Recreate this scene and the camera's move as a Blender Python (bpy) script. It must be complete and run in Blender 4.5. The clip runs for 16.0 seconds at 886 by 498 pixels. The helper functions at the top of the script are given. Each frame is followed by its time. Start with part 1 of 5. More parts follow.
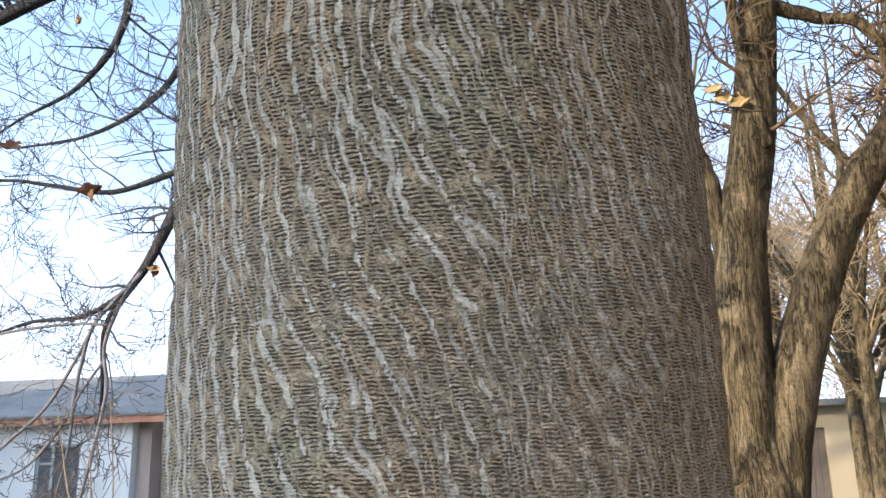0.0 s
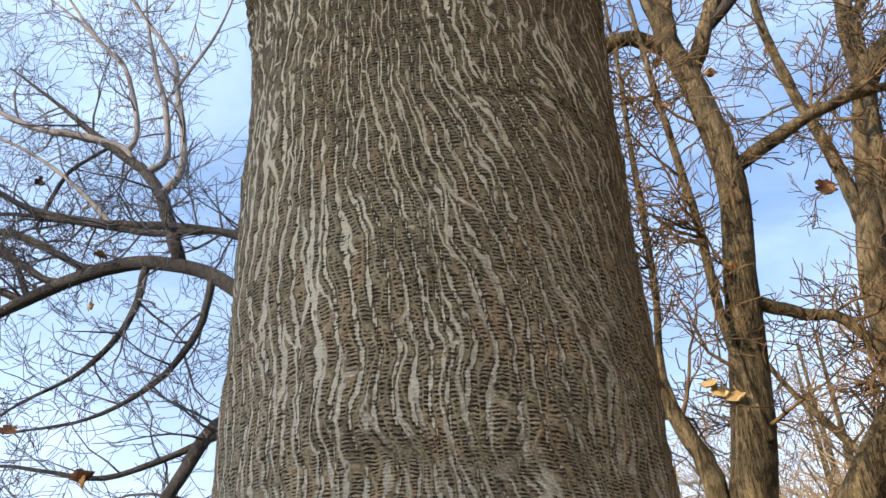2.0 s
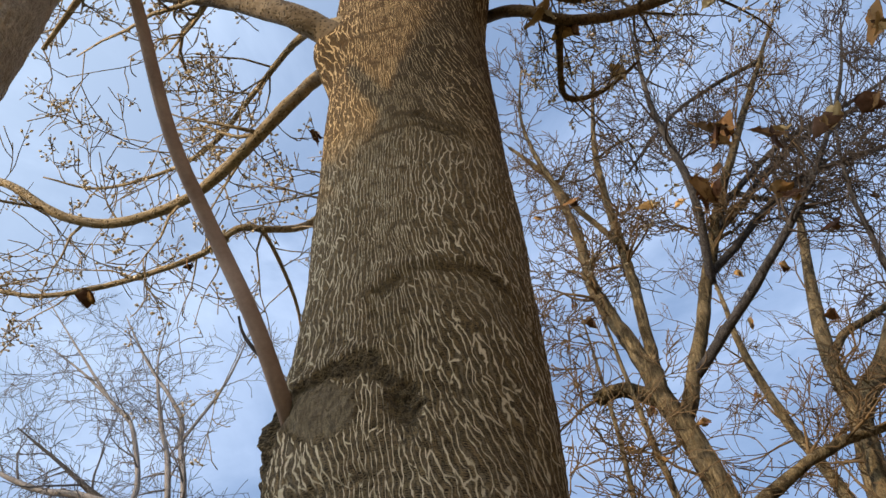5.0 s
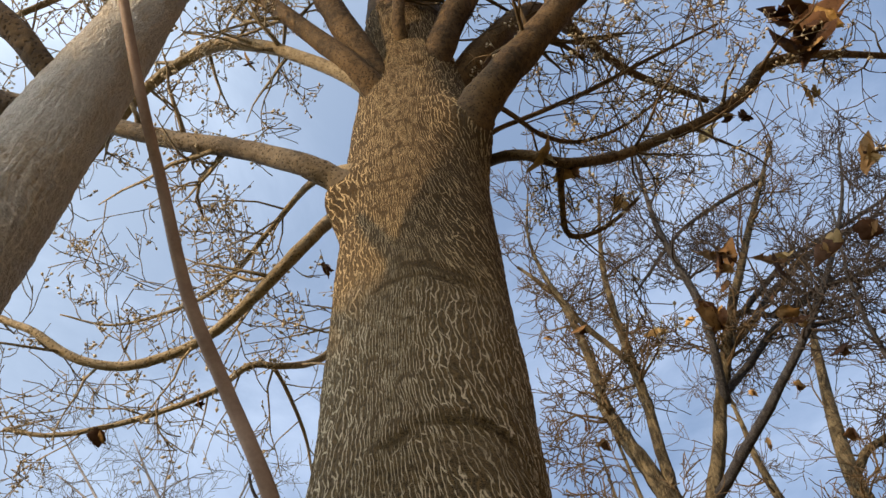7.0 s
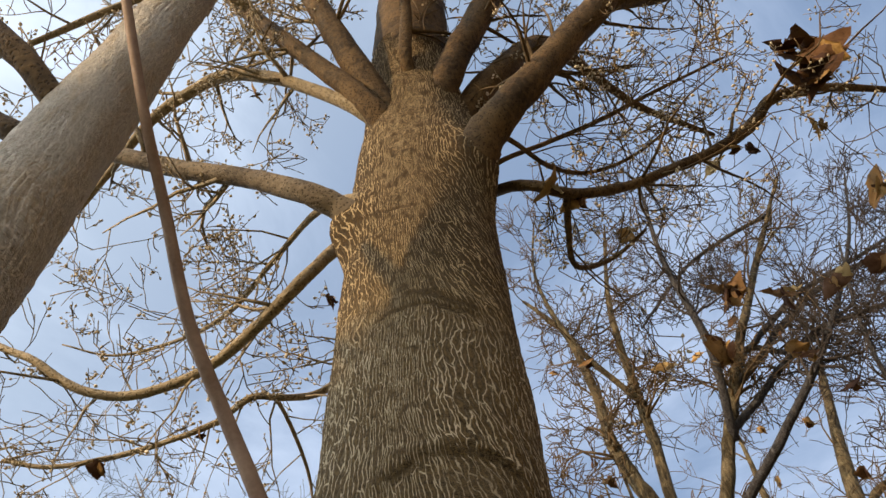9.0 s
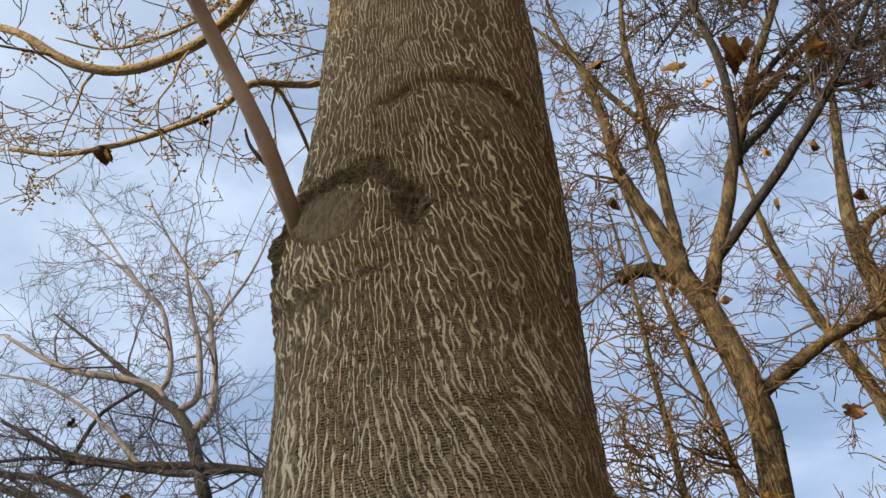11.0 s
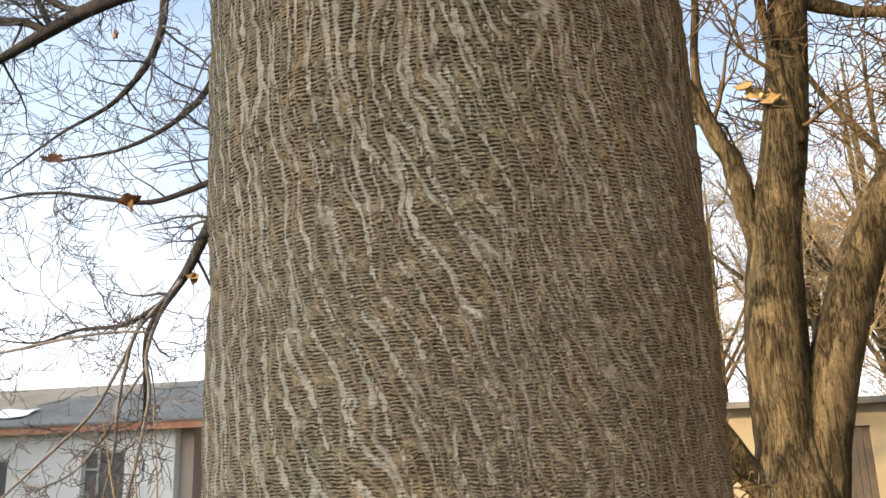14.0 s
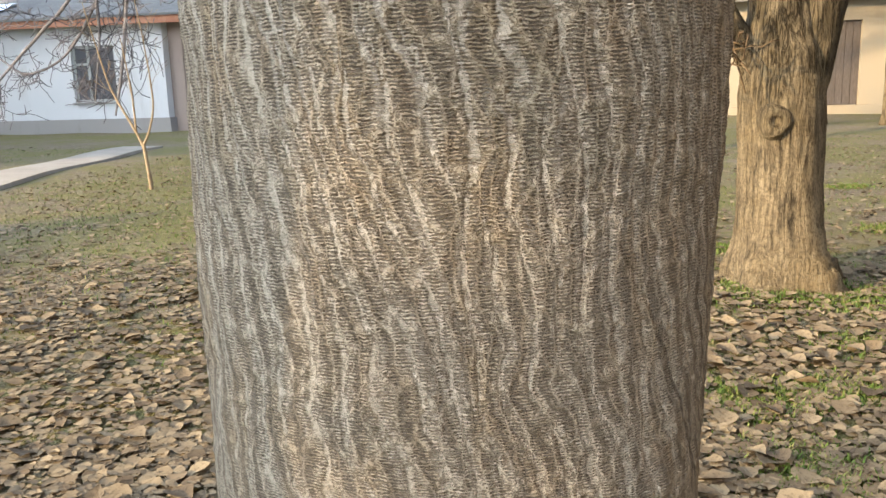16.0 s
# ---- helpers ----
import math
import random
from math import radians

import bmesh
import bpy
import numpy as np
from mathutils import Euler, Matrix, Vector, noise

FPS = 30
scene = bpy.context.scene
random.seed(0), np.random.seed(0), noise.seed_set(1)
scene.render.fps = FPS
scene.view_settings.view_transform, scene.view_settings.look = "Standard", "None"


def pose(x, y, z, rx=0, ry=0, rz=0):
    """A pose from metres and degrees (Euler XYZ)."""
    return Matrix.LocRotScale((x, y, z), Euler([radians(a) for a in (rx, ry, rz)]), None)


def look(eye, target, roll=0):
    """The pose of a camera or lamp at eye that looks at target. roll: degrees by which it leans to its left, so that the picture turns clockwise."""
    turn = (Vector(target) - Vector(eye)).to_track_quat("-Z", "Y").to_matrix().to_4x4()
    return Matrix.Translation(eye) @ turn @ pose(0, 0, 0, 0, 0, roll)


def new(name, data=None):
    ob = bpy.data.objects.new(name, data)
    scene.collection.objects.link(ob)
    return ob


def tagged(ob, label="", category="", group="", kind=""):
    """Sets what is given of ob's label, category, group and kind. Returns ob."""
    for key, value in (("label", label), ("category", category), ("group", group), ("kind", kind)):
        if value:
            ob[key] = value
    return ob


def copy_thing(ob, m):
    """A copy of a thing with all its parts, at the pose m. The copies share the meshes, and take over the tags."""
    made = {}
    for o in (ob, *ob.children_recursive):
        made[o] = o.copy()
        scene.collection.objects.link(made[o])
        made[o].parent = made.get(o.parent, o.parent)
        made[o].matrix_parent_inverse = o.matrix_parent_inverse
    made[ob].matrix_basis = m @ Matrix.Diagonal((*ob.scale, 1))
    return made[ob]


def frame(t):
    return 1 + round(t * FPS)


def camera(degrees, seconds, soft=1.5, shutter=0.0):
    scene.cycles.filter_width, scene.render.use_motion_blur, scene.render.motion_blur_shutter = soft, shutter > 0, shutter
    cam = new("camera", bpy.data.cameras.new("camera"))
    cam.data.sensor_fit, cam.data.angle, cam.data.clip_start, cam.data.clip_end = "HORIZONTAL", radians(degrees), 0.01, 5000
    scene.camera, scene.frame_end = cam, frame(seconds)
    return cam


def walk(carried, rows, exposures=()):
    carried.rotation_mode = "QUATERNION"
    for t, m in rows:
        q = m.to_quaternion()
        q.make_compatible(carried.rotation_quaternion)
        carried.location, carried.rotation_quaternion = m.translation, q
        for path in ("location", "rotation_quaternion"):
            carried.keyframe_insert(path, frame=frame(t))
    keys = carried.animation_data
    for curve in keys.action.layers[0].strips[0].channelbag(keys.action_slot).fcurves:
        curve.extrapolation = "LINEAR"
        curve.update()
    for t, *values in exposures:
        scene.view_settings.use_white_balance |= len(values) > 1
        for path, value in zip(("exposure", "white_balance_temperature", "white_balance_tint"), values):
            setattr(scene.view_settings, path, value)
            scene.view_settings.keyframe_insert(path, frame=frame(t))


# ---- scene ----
cam = camera(55.0, 16.0)
SKY, SUN = 0.12, 5.0
EXPOSURES = [(0, 0.84, 5600, 10), (1.5, 0.66, 5950, 10), (2.5, 0.46, 6200, 10), (5, 0.16, 6500, 10), (8, 0.07, 6950, 10), (10.5, 0.18, 7100, 10), (11, 0.22, 7100, 10), (12.5, 0.52, 7150, 10), (14.5, 0.74, 7050, 10), (16, 1.02, 6250, 10)]
PATH = [
    (0, (0.056, 0.145, 1.358), (-0.22, 2.061, 1.864), -1.3),
    (0.5, (0.059, 0.118, 1.397), (-0.204, 1.982, 2.071), -1.4),
    (1, (0.061, 0.085, 1.428), (-0.188, 1.889, 2.255), -1.6),
    (1.5, (0.066, 0.052, 1.452), (-0.17, 1.794, 2.406), -1.7),
    (2, (0.069, 0.024, 1.475), (-0.154, 1.694, 2.552), -1.9),
    (2.5, (0.075, -0.009, 1.496), (-0.133, 1.582, 2.689), -2.1),
    (3, (0.084, -0.052, 1.507), (-0.109, 1.455, 2.809), -2.6),
    (3.5, (0.099, -0.118, 1.486), (-0.077, 1.299, 2.886), -3.2),
    (4, (0.11, -0.159, 1.495), (-0.044, 1.163, 2.988), -4.0),
    (4.5, (0.121, -0.193, 1.507), (-0.013, 1.036, 3.079), -4.5),
    (5, (0.13, -0.221, 1.512), (0.009, 0.931, 3.143), -5.2),
    (5.2, (0.133, -0.232, 1.511), (0.014, 0.888, 3.164), -5.3),
    (7.3, (0.152, -0.295, 1.504), (0.062, 0.596, 3.293), -6.3),
    (7.5, (0.151, -0.29, 1.512), (0.065, 0.58, 3.311), -6.5),
    (8, (0.153, -0.295, 1.514), (0.075, 0.536, 3.332), -6.7),
    (8.2, (0.154, -0.296, 1.517), (0.079, 0.52, 3.342), -6.8),
    (10.3, (0.135, -0.178, 1.513), (-0.019, 0.924, 3.175), -3.1),
    (10.5, (0.139, -0.161, 1.492), (-0.037, 1.006, 3.107), -3.6),
    (11, (0.129, -0.114, 1.455), (-0.091, 1.215, 2.934), -2.7),
    (11.5, (0.106, -0.055, 1.473), (-0.131, 1.376, 2.85), -3.5),
    (12, (0.093, 0.009, 1.476), (-0.175, 1.566, 2.703), -2.5),
    (12.5, (0.094, 0.027, 1.444), (-0.21, 1.709, 2.483), -1.8),
    (13, (0.086, 0.057, 1.413), (-0.245, 1.837, 2.264), -1.6),
    (13.5, (0.084, 0.08, 1.385), (-0.265, 1.923, 2.077), -1.6),
    (14, (0.08, 0.102, 1.352), (-0.277, 2.001, 1.865), -1.8),
    (14.5, (0.081, 0.115, 1.313), (-0.278, 2.058, 1.624), -1.8),
    (15, (0.081, 0.125, 1.261), (-0.278, 2.092, 1.302), -1.8),
    (15.5, (0.065, 0.121, 1.216), (-0.296, 2.08, 1.034), -1.7),
    (16, (0.069, 0.135, 1.163), (-0.297, 2.061, 0.767), -1.8),
]
walk(cam, [(t, look(eye, target, roll)) for t, eye, target, roll in PATH], EXPOSURES)

# ---- world, sun, sky ----
SUN_DIR = Vector((-0.743, -0.669, 0.28)).normalized()
world = bpy.data.worlds.new("sky")
scene.world = world
world.use_nodes = True
wt = world.node_tree
wt.nodes.clear()


def node(nt, kind, inputs=None):
    """One shader node: its inputs by name or number, from a value or a socket."""
    n = nt.nodes.new(kind)
    for key, value in (inputs or {}).items():
        if isinstance(value, bpy.types.NodeSocket):
            nt.links.new(value, n.inputs[key])
        else:
            n.inputs[key].default_value = value
    return n


def attribute(nt, name):
    n = node(nt, "ShaderNodeAttribute")
    n.attribute_name = name
    return n.outputs["Fac"]


def ramp(nt, fac, *stops):
    """A colour ramp over fac; each stop is (position, colour)."""
    n = node(nt, "ShaderNodeValToRGB", {0: fac})
    els = n.color_ramp.elements
    while len(els) < len(stops):
        els.new(0.5)
    for el, (at, col) in zip(els, stops):
        el.position = at
        el.color = (*col, 1.0) if len(col) == 3 else col
    return n.outputs[0]


def math_(nt, op, a, b=0.0, c=0.0, clamp=False):
    n = node(nt, "ShaderNodeMath", {0: a, 1: b, 2: c})
    n.operation, n.use_clamp = op, clamp
    return n.outputs[0]


def mix(nt, fac, a, b, blend="MIX"):
    a = (*a, 1.0) if isinstance(a, tuple) and len(a) == 3 else a
    b = (*b, 1.0) if isinstance(b, tuple) and len(b) == 3 else b
    n = nt.nodes.new("ShaderNodeMix")
    n.data_type, n.blend_type = "RGBA", blend
    for key, value in ((0, fac), (6, a), (7, b)):
        if isinstance(value, bpy.types.NodeSocket):
            nt.links.new(value, n.inputs[key])
        else:
            n.inputs[key].default_value = value
    return n.outputs[2]


def noise_(nt, vec, scale, detail=3.0, rough=0.55, distort=0.0):
    return node(nt, "ShaderNodeTexNoise", {"Vector": vec, "Scale": scale, "Detail": detail, "Roughness": rough, "Distortion": distort}).outputs[0]


def span(nt, value, a, b, lo=0.0, hi=1.0):
    n = node(nt, "ShaderNodeMapRange", {0: value, 1: a, 2: b, 3: lo, 4: hi})
    n.interpolation_type = "SMOOTHSTEP"
    return n.outputs[0]


sky = node(wt, "ShaderNodeTexSky")
sky.sky_type, sky.sun_disc = "NISHITA", False
sky.sun_elevation = math.asin(SUN_DIR.z)
sky.sun_rotation = math.atan2(SUN_DIR.x, SUN_DIR.y)
sky.air_density, sky.dust_density, sky.ozone_density = 1.0, 1.2, 1.6
coords = node(wt, "ShaderNodeTexCoord").outputs["Generated"]
stretched = node(wt, "ShaderNodeMapping", {"Vector": coords, "Scale": (1.0, 1.0, 2.6)}).outputs[0]
cloud = span(wt, noise_(wt, stretched, 2.1, 7.0, 0.6, 0.4), 0.40, 0.80)
height = node(wt, "ShaderNodeSeparateXYZ", {0: coords}).outputs[2]
low = span(wt, height, 0.60, 0.02)
haze = mix(wt, low, (3.8, 5.6, 9.3), (8.3, 9.2, 10.6))
towards = node(wt, "ShaderNodeVectorMath", {0: coords, 1: SUN_DIR})
towards.operation = "DOT_PRODUCT"
glow = span(wt, towards.outputs["Value"], -0.2, 1.0)
haze = mix(wt, glow, haze, (15.5, 18.2, 21.5))
halo = span(wt, towards.outputs["Value"], 0.52, 0.98)
haze = mix(wt, math_(wt, "MULTIPLY", halo, 0.9), haze, (52.0, 53.5, 55.0))
veil = math_(wt, "ADD", math_(wt, "ADD", math_(wt, "MULTIPLY", cloud, 0.30), 0.40), math_(wt, "MULTIPLY", low, 0.55), clamp=True)
tint = mix(wt, veil, sky.outputs[0], haze)
tint = mix(wt, math_(wt, "MULTIPLY", cloud, 0.33), tint, (7.6, 8.4, 9.6))
background = node(wt, "ShaderNodeBackground", {0: tint, 1: SKY})
node(wt, "ShaderNodeOutputWorld", {0: background.outputs[0]})

sun = new("sun", bpy.data.lights.new("sun", "SUN"))
sun.data.energy, sun.data.angle, sun.data.color = SUN, radians(1.0), (1.0, 0.73, 0.42)
sun.matrix_world = look((0, 0, 0), -SUN_DIR)


# ---- materials ----
def material(name, rough=0.85):
    mat = bpy.data.materials.new(name)
    mat.use_nodes = True
    nt = mat.node_tree
    nt.nodes.clear()
    shader = node(nt, "ShaderNodeBsdfPrincipled", {"Roughness": rough, "Specular IOR Level": 0.12})
    node(nt, "ShaderNodeOutputMaterial", {0: shader.outputs[0]})
    return mat, nt, shader


def finish(nt, shader, colour, height=None, strength=0.5, distance=0.01):
    nt.links.new(colour, shader.inputs["Base Color"])
    if height is not None:
        bump = node(nt, "ShaderNodeBump", {"Height": height, "Strength": strength, "Distance": distance})
        nt.links.new(bump.outputs[0], shader.inputs["Normal"])


def object_coords(nt, stretch=(1, 1, 1)):
    c = node(nt, "ShaderNodeTexCoord").outputs["Object"]
    return node(nt, "ShaderNodeMapping", {"Vector": c, "Scale": stretch}).outputs[0]


def smooth_bark(name, ridge, groove):
    """Pale net of stretched bark strips over brown bark that is cut across by short level wrinkles."""
    mat, nt, shader = material(name, 0.8)

    def layer(key):
        n = node(nt, "ShaderNodeUVMap")
        n.uv_map = key
        return n.outputs[0]

    uv, flow = layer("bark"), layer("flow")
    strip, crack, scar, pale = (attribute(nt, key) for key in ("strip", "crack", "scar", "pale"))
    old, right_shade, smear = (attribute(nt, key) for key in ("old", "right_shade", "smear"))
    upper_part = span(nt, old, 0.05, 0.35)
    scaled = lambda vec, sx, sy: node(nt, "ShaderNodeMapping", {"Vector": vec, "Scale": (sx, sy, 1)}).outputs[0]
    at = lambda sx, sy: scaled(uv, sx, sy)
    times = lambda a, b: math_(nt, "MULTIPLY", a, b)
    plus = lambda a, b: math_(nt, "ADD", a, b)
    less = lambda a, b: math_(nt, "SUBTRACT", a, b)
    fine = noise_(nt, at(420, 620), 1.0, 3.0, 0.6)
    broad = noise_(nt, at(9, 5), 1.0, 4.0, 0.6)
    patch = noise_(nt, at(34, 15), 1.0, 3.0, 0.6)
    # cross wrinkles: stacks of short level dashes, out of step from stack to stack
    level = node(nt, "ShaderNodeSeparateXYZ", {0: uv}).outputs[1]
    stacks = scaled(flow, 104, 27)
    stack = node(nt, "ShaderNodeTexVoronoi", {"Vector": stacks, "Scale": 1.0})
    apart = node(nt, "ShaderNodeTexVoronoi", {"Vector": stacks, "Scale": 1.0})
    stack.voronoi_dimensions = apart.voronoi_dimensions = "2D"
    apart.feature = "DISTANCE_TO_EDGE"
    step = node(nt, "ShaderNodeSeparateXYZ", {0: stack.outputs["Color"]}).outputs[0]
    slip = plus(times(step, 3.0), plus(times(noise_(nt, at(32, 40), 1.0, 2.0, 0.5), 1.6), times(noise_(nt, at(170, 150), 1.0, 2.0, 0.6), plus(1.25, times(pale, 0.65)))))
    rows = plus(times(level, 300.0), plus(times(math_(nt, "MINIMUM", level, 1.68), 70.0), times(math_(nt, "MINIMUM", level, 1.50), 70.0)))
    rung = math_(nt, "SINE", times(plus(rows, slip), 6.2832))
    rung = plus(rung, times(less(noise_(nt, at(140, 260), 1.0, 3.0, 0.6), 0.5), 3.6))
    dash = span(nt, noise_(nt, at(170, 330), 1.0, 2.0, 0.5, 0.3), 0.36, 0.52)
    gap = times(span(nt, rung, 0.30, -0.30), plus(0.35, times(dash, 0.65)))
    gap = times(gap, span(nt, apart.outputs["Distance"], 0.02, 0.17, 0.05, 1.0))
    chips = noise_(nt, at(260, 300), 1.0, 2.0, 0.5, 0.9)
    nick = span(nt, math_(nt, "ABSOLUTE", less(chips, 0.49)), 0.045, 0.010)
    gap = math_(nt, "MAXIMUM", gap, times(nick, plus(0.40, times(pale, 0.35))))
    gap = times(gap, span(nt, level, 2.3, 2.8, 1.0, 0.55))
    # the pale strips: frayed edges, uneven width, forked by thin cross runs
    edge = less(noise_(nt, at(150, 130), 1.0, 3.0, 0.65), 0.5)
    wide = noise_(nt, at(34, 18), 1.0, 2.0)
    thr = plus(plus(times(edge, 1.0), times(less(wide, 0.5), 0.4)), times(gap, 0.10))
    thr = plus(thr, times(upper_part, -0.02))
    lifted = less(strip, thr)
    vein = span(nt, lifted, 0.48, 0.62)
    bend = node(nt, "ShaderNodeTexNoise", {"Vector": at(40, 34), "Scale": 1.0, "Detail": 4.0, "Roughness": 0.6}).outputs["Color"]

    def net(sx, sy, sway):
        """Metres to the nearest edge of a net of long upright meshes."""
        shift = node(nt, "ShaderNodeVectorMath", {0: bend, 1: (sway * sx, 0.4 * sway * sy, 0.0)})
        shift.operation = "MULTIPLY"
        bent = node(nt, "ShaderNodeVectorMath", {0: scaled(flow, sx, sy), 1: shift.outputs[0]})
        bent.operation = "ADD"
        near, far = (node(nt, "ShaderNodeTexVoronoi", {"Vector": bent.outputs[0], "Scale": 1.0, "Randomness": 0.95}) for _ in range(2))
        near.voronoi_dimensions = far.voronoi_dimensions = "2D"
        far.feature = "F2"
        span_ = node(nt, "ShaderNodeVectorMath", {0: near.outputs["Position"], 1: far.outputs["Position"]})
        span_.operation = "SUBTRACT"
        true = node(nt, "ShaderNodeVectorMath", {0: span_.outputs[0], 1: (sx, sy, 0.0)})
        true.operation = "MULTIPLY"
        size = node(nt, "ShaderNodeVectorMath", {0: true.outputs[0]})
        size.operation = "LENGTH"
        both = less(times(far.outputs["Distance"], far.outputs["Distance"]), times(near.outputs["Distance"], near.outputs["Distance"]))
        return math_(nt, "DIVIDE", times(both, 0.5), math_(nt, "MAXIMUM", size.outputs["Value"], 0.01))

    fray = plus(times(edge, 0.0038), times(less(wide, 0.5), 0.0026))
    low_net = span(nt, plus(net(46, 5.5, 0.012), fray), 0.0024, 0.0010)
    low_net = times(low_net, span(nt, noise_(nt, at(16, 8), 1.0, 3.0), 0.42, 0.51))
    top_net = span(nt, plus(net(58, 12.5, 0.014), fray), 0.0023, 0.0008)
    top_net = times(top_net, span(nt, noise_(nt, at(40, 26), 1.0, 3.0), 0.34, 0.46))
    neck_net = span(nt, plus(net(52, 11, 0.024), fray), 0.0026, 0.0010)
    neck_net = times(neck_net, span(nt, noise_(nt, at(56, 22), 1.0, 3.0), 0.38, 0.47))
    neck = span(nt, plus(level, times(less(patch, 0.5), 0.5)), 2.80, 3.05)
    top_net = plus(times(top_net, less(1.0, neck)), times(neck_net, neck))
    higher = span(nt, plus(level, times(less(patch, 0.5), 0.5)), 2.06, 2.09)
    thin = plus(times(low_net, less(1.0, higher)), times(top_net, higher))
    thin = times(thin, less(1.0, span(nt, scar, 0.1, 0.45)))
    thin = times(thin, less(1.0, span(nt, smear, 0.2, 0.7)))
    thin = times(thin, less(1.0, times(pale, 0.35)))
    vein = math_(nt, "MAXIMUM", times(vein, less(1.0, times(higher, 0.85))), thin)
    vein = times(vein, span(nt, noise_(nt, at(5.5, 3.5), 1.0, 3.0), 0.30, 0.55, 0.86, 1.0))
    # shade of the trunk's right side, put into weaker pale strips
    vein = times(vein, less(1.0, times(right_shade, 0.42)))
    field = ramp(nt, patch, (0.28, (0.185, 0.152, 0.10)), (0.5, (0.285, 0.225, 0.145)), (0.74, (0.36, 0.24, 0.135)))
    field = mix(nt, span(nt, broad, 0.52, 0.72), field, (0.27, 0.25, 0.165))
    field = mix(nt, times(span(nt, fine, 0.45, 0.75), 0.4), field, (0.46, 0.38, 0.25))
    # browner bark with height; the neck's limb shade is painted in as well
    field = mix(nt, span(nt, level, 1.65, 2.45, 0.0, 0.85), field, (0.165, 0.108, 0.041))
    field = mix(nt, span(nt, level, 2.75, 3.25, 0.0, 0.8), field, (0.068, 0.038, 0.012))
    field = mix(nt, times(times(span(nt, noise_(nt, at(125, 95), 1.0, 3.0, 0.6), 0.48, 0.62), upper_part), span(nt, level, 1.8, 2.3, 0.25, 0.62)), field, (0.05, 0.034, 0.016))
    field = mix(nt, times(gap, 0.97), field, (0.014, 0.011, 0.008))
    vtone = ramp(nt, broad, (0.3, (0.40, 0.37, 0.315)), (0.7, (0.51, 0.47, 0.40)))
    vtone = mix(nt, times(span(nt, fine, 0.35, 0.7), 0.35), vtone, (0.32, 0.30, 0.265))
    vtone = mix(nt, times(gap, 0.22), vtone, (0.12, 0.095, 0.065))
    vtone = mix(nt, times(old, 0.8), vtone, (0.60, 0.49, 0.32))
    vtone = mix(nt, times(neck, 0.7), vtone, (0.50, 0.36, 0.18))
    # sparse dark lenticels on the pale strips
    dots = node(nt, "ShaderNodeTexVoronoi", {"Vector": at(120, 75), "Scale": 1.0}).outputs["Distance"]
    vtone = mix(nt, span(nt, dots, 0.24, 0.10, 0.0, 0.85), vtone, (0.09, 0.07, 0.045))
    rim = times(span(nt, lifted, 0.10, 0.32), less(1.0, vein))
    field = mix(nt, times(rim, plus(0.18, times(upper_part, 0.35))), field, (0.035, 0.026, 0.015))
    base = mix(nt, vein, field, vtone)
    rust = times(span(nt, noise_(nt, scaled(flow, 30, 7), 1.0, 4.0, 0.6), 0.46, 0.66), 0.5)
    worn_ridge = mix(nt, rust, ridge, tuple(a * b for a, b in zip(ridge, (0.90, 0.74, 0.54))))
    worn_ridge = mix(nt, times(span(nt, broad, 0.5, 0.7), 0.4), worn_ridge, tuple(0.72 * a for a in ridge))
    worn_ridge = mix(nt, times(span(nt, lifted, 0.42, 0.66), 0.38), worn_ridge, tuple(1.2 * a for a in ridge))
    grey = mix(nt, times(gap, times(less(1.0, times(span(nt, lifted, 0.40, 0.66), 0.6)), 0.80)), worn_ridge, groove)
    grey = mix(nt, times(span(nt, lifted, -0.35, -0.75), 0.6), grey, groove)
    base = mix(nt, times(pale, 0.85), base, grey)
    broken = times(less(noise_(nt, at(70, 85), 1.0, 5.0, 0.7), 0.5), 1.3)
    worn = span(nt, plus(scar, broken), 0.34, 0.66)
    rough_scar = mix(nt, math_(nt, "MAXIMUM", span(nt, noise_(nt, at(120, 190), 1.0, 4.0, 0.65, 0.6), 0.53, 0.43), span(nt, fine, 0.54, 0.40)), (0.20, 0.148, 0.085), (0.036, 0.027, 0.017))
    base = mix(nt, times(times(worn, span(nt, scar, 0.06, 0.3)), 0.78), base, rough_scar)
    seam = span(nt, noise_(nt, at(150, 34), 1.0, 4.0, 0.65, 0.4), 0.52, 0.42)
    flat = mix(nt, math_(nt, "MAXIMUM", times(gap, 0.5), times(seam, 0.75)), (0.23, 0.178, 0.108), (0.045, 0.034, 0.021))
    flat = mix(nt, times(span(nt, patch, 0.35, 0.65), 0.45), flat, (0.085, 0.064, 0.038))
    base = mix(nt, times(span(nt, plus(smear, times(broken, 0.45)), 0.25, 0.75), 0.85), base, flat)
    base = mix(nt, times(span(nt, crack, 0.90, 0.985), 0.55), base, (0.05, 0.04, 0.03))
    hump = times(less(1.0, gap), less(1.0, times(vein, 0.75)))
    hump = plus(hump, times(vein, 0.45))
    hump = plus(hump, times(fine, plus(0.3, scar)))
    hump = less(hump, times(times(span(nt, strip, 0.25, 0.6), pale), 0.25))
    hump = less(hump, times(span(nt, crack, 0.88, 0.985), 0.8))
    finish(nt, shader, base, hump, 1.0, 0.007)
    return mat


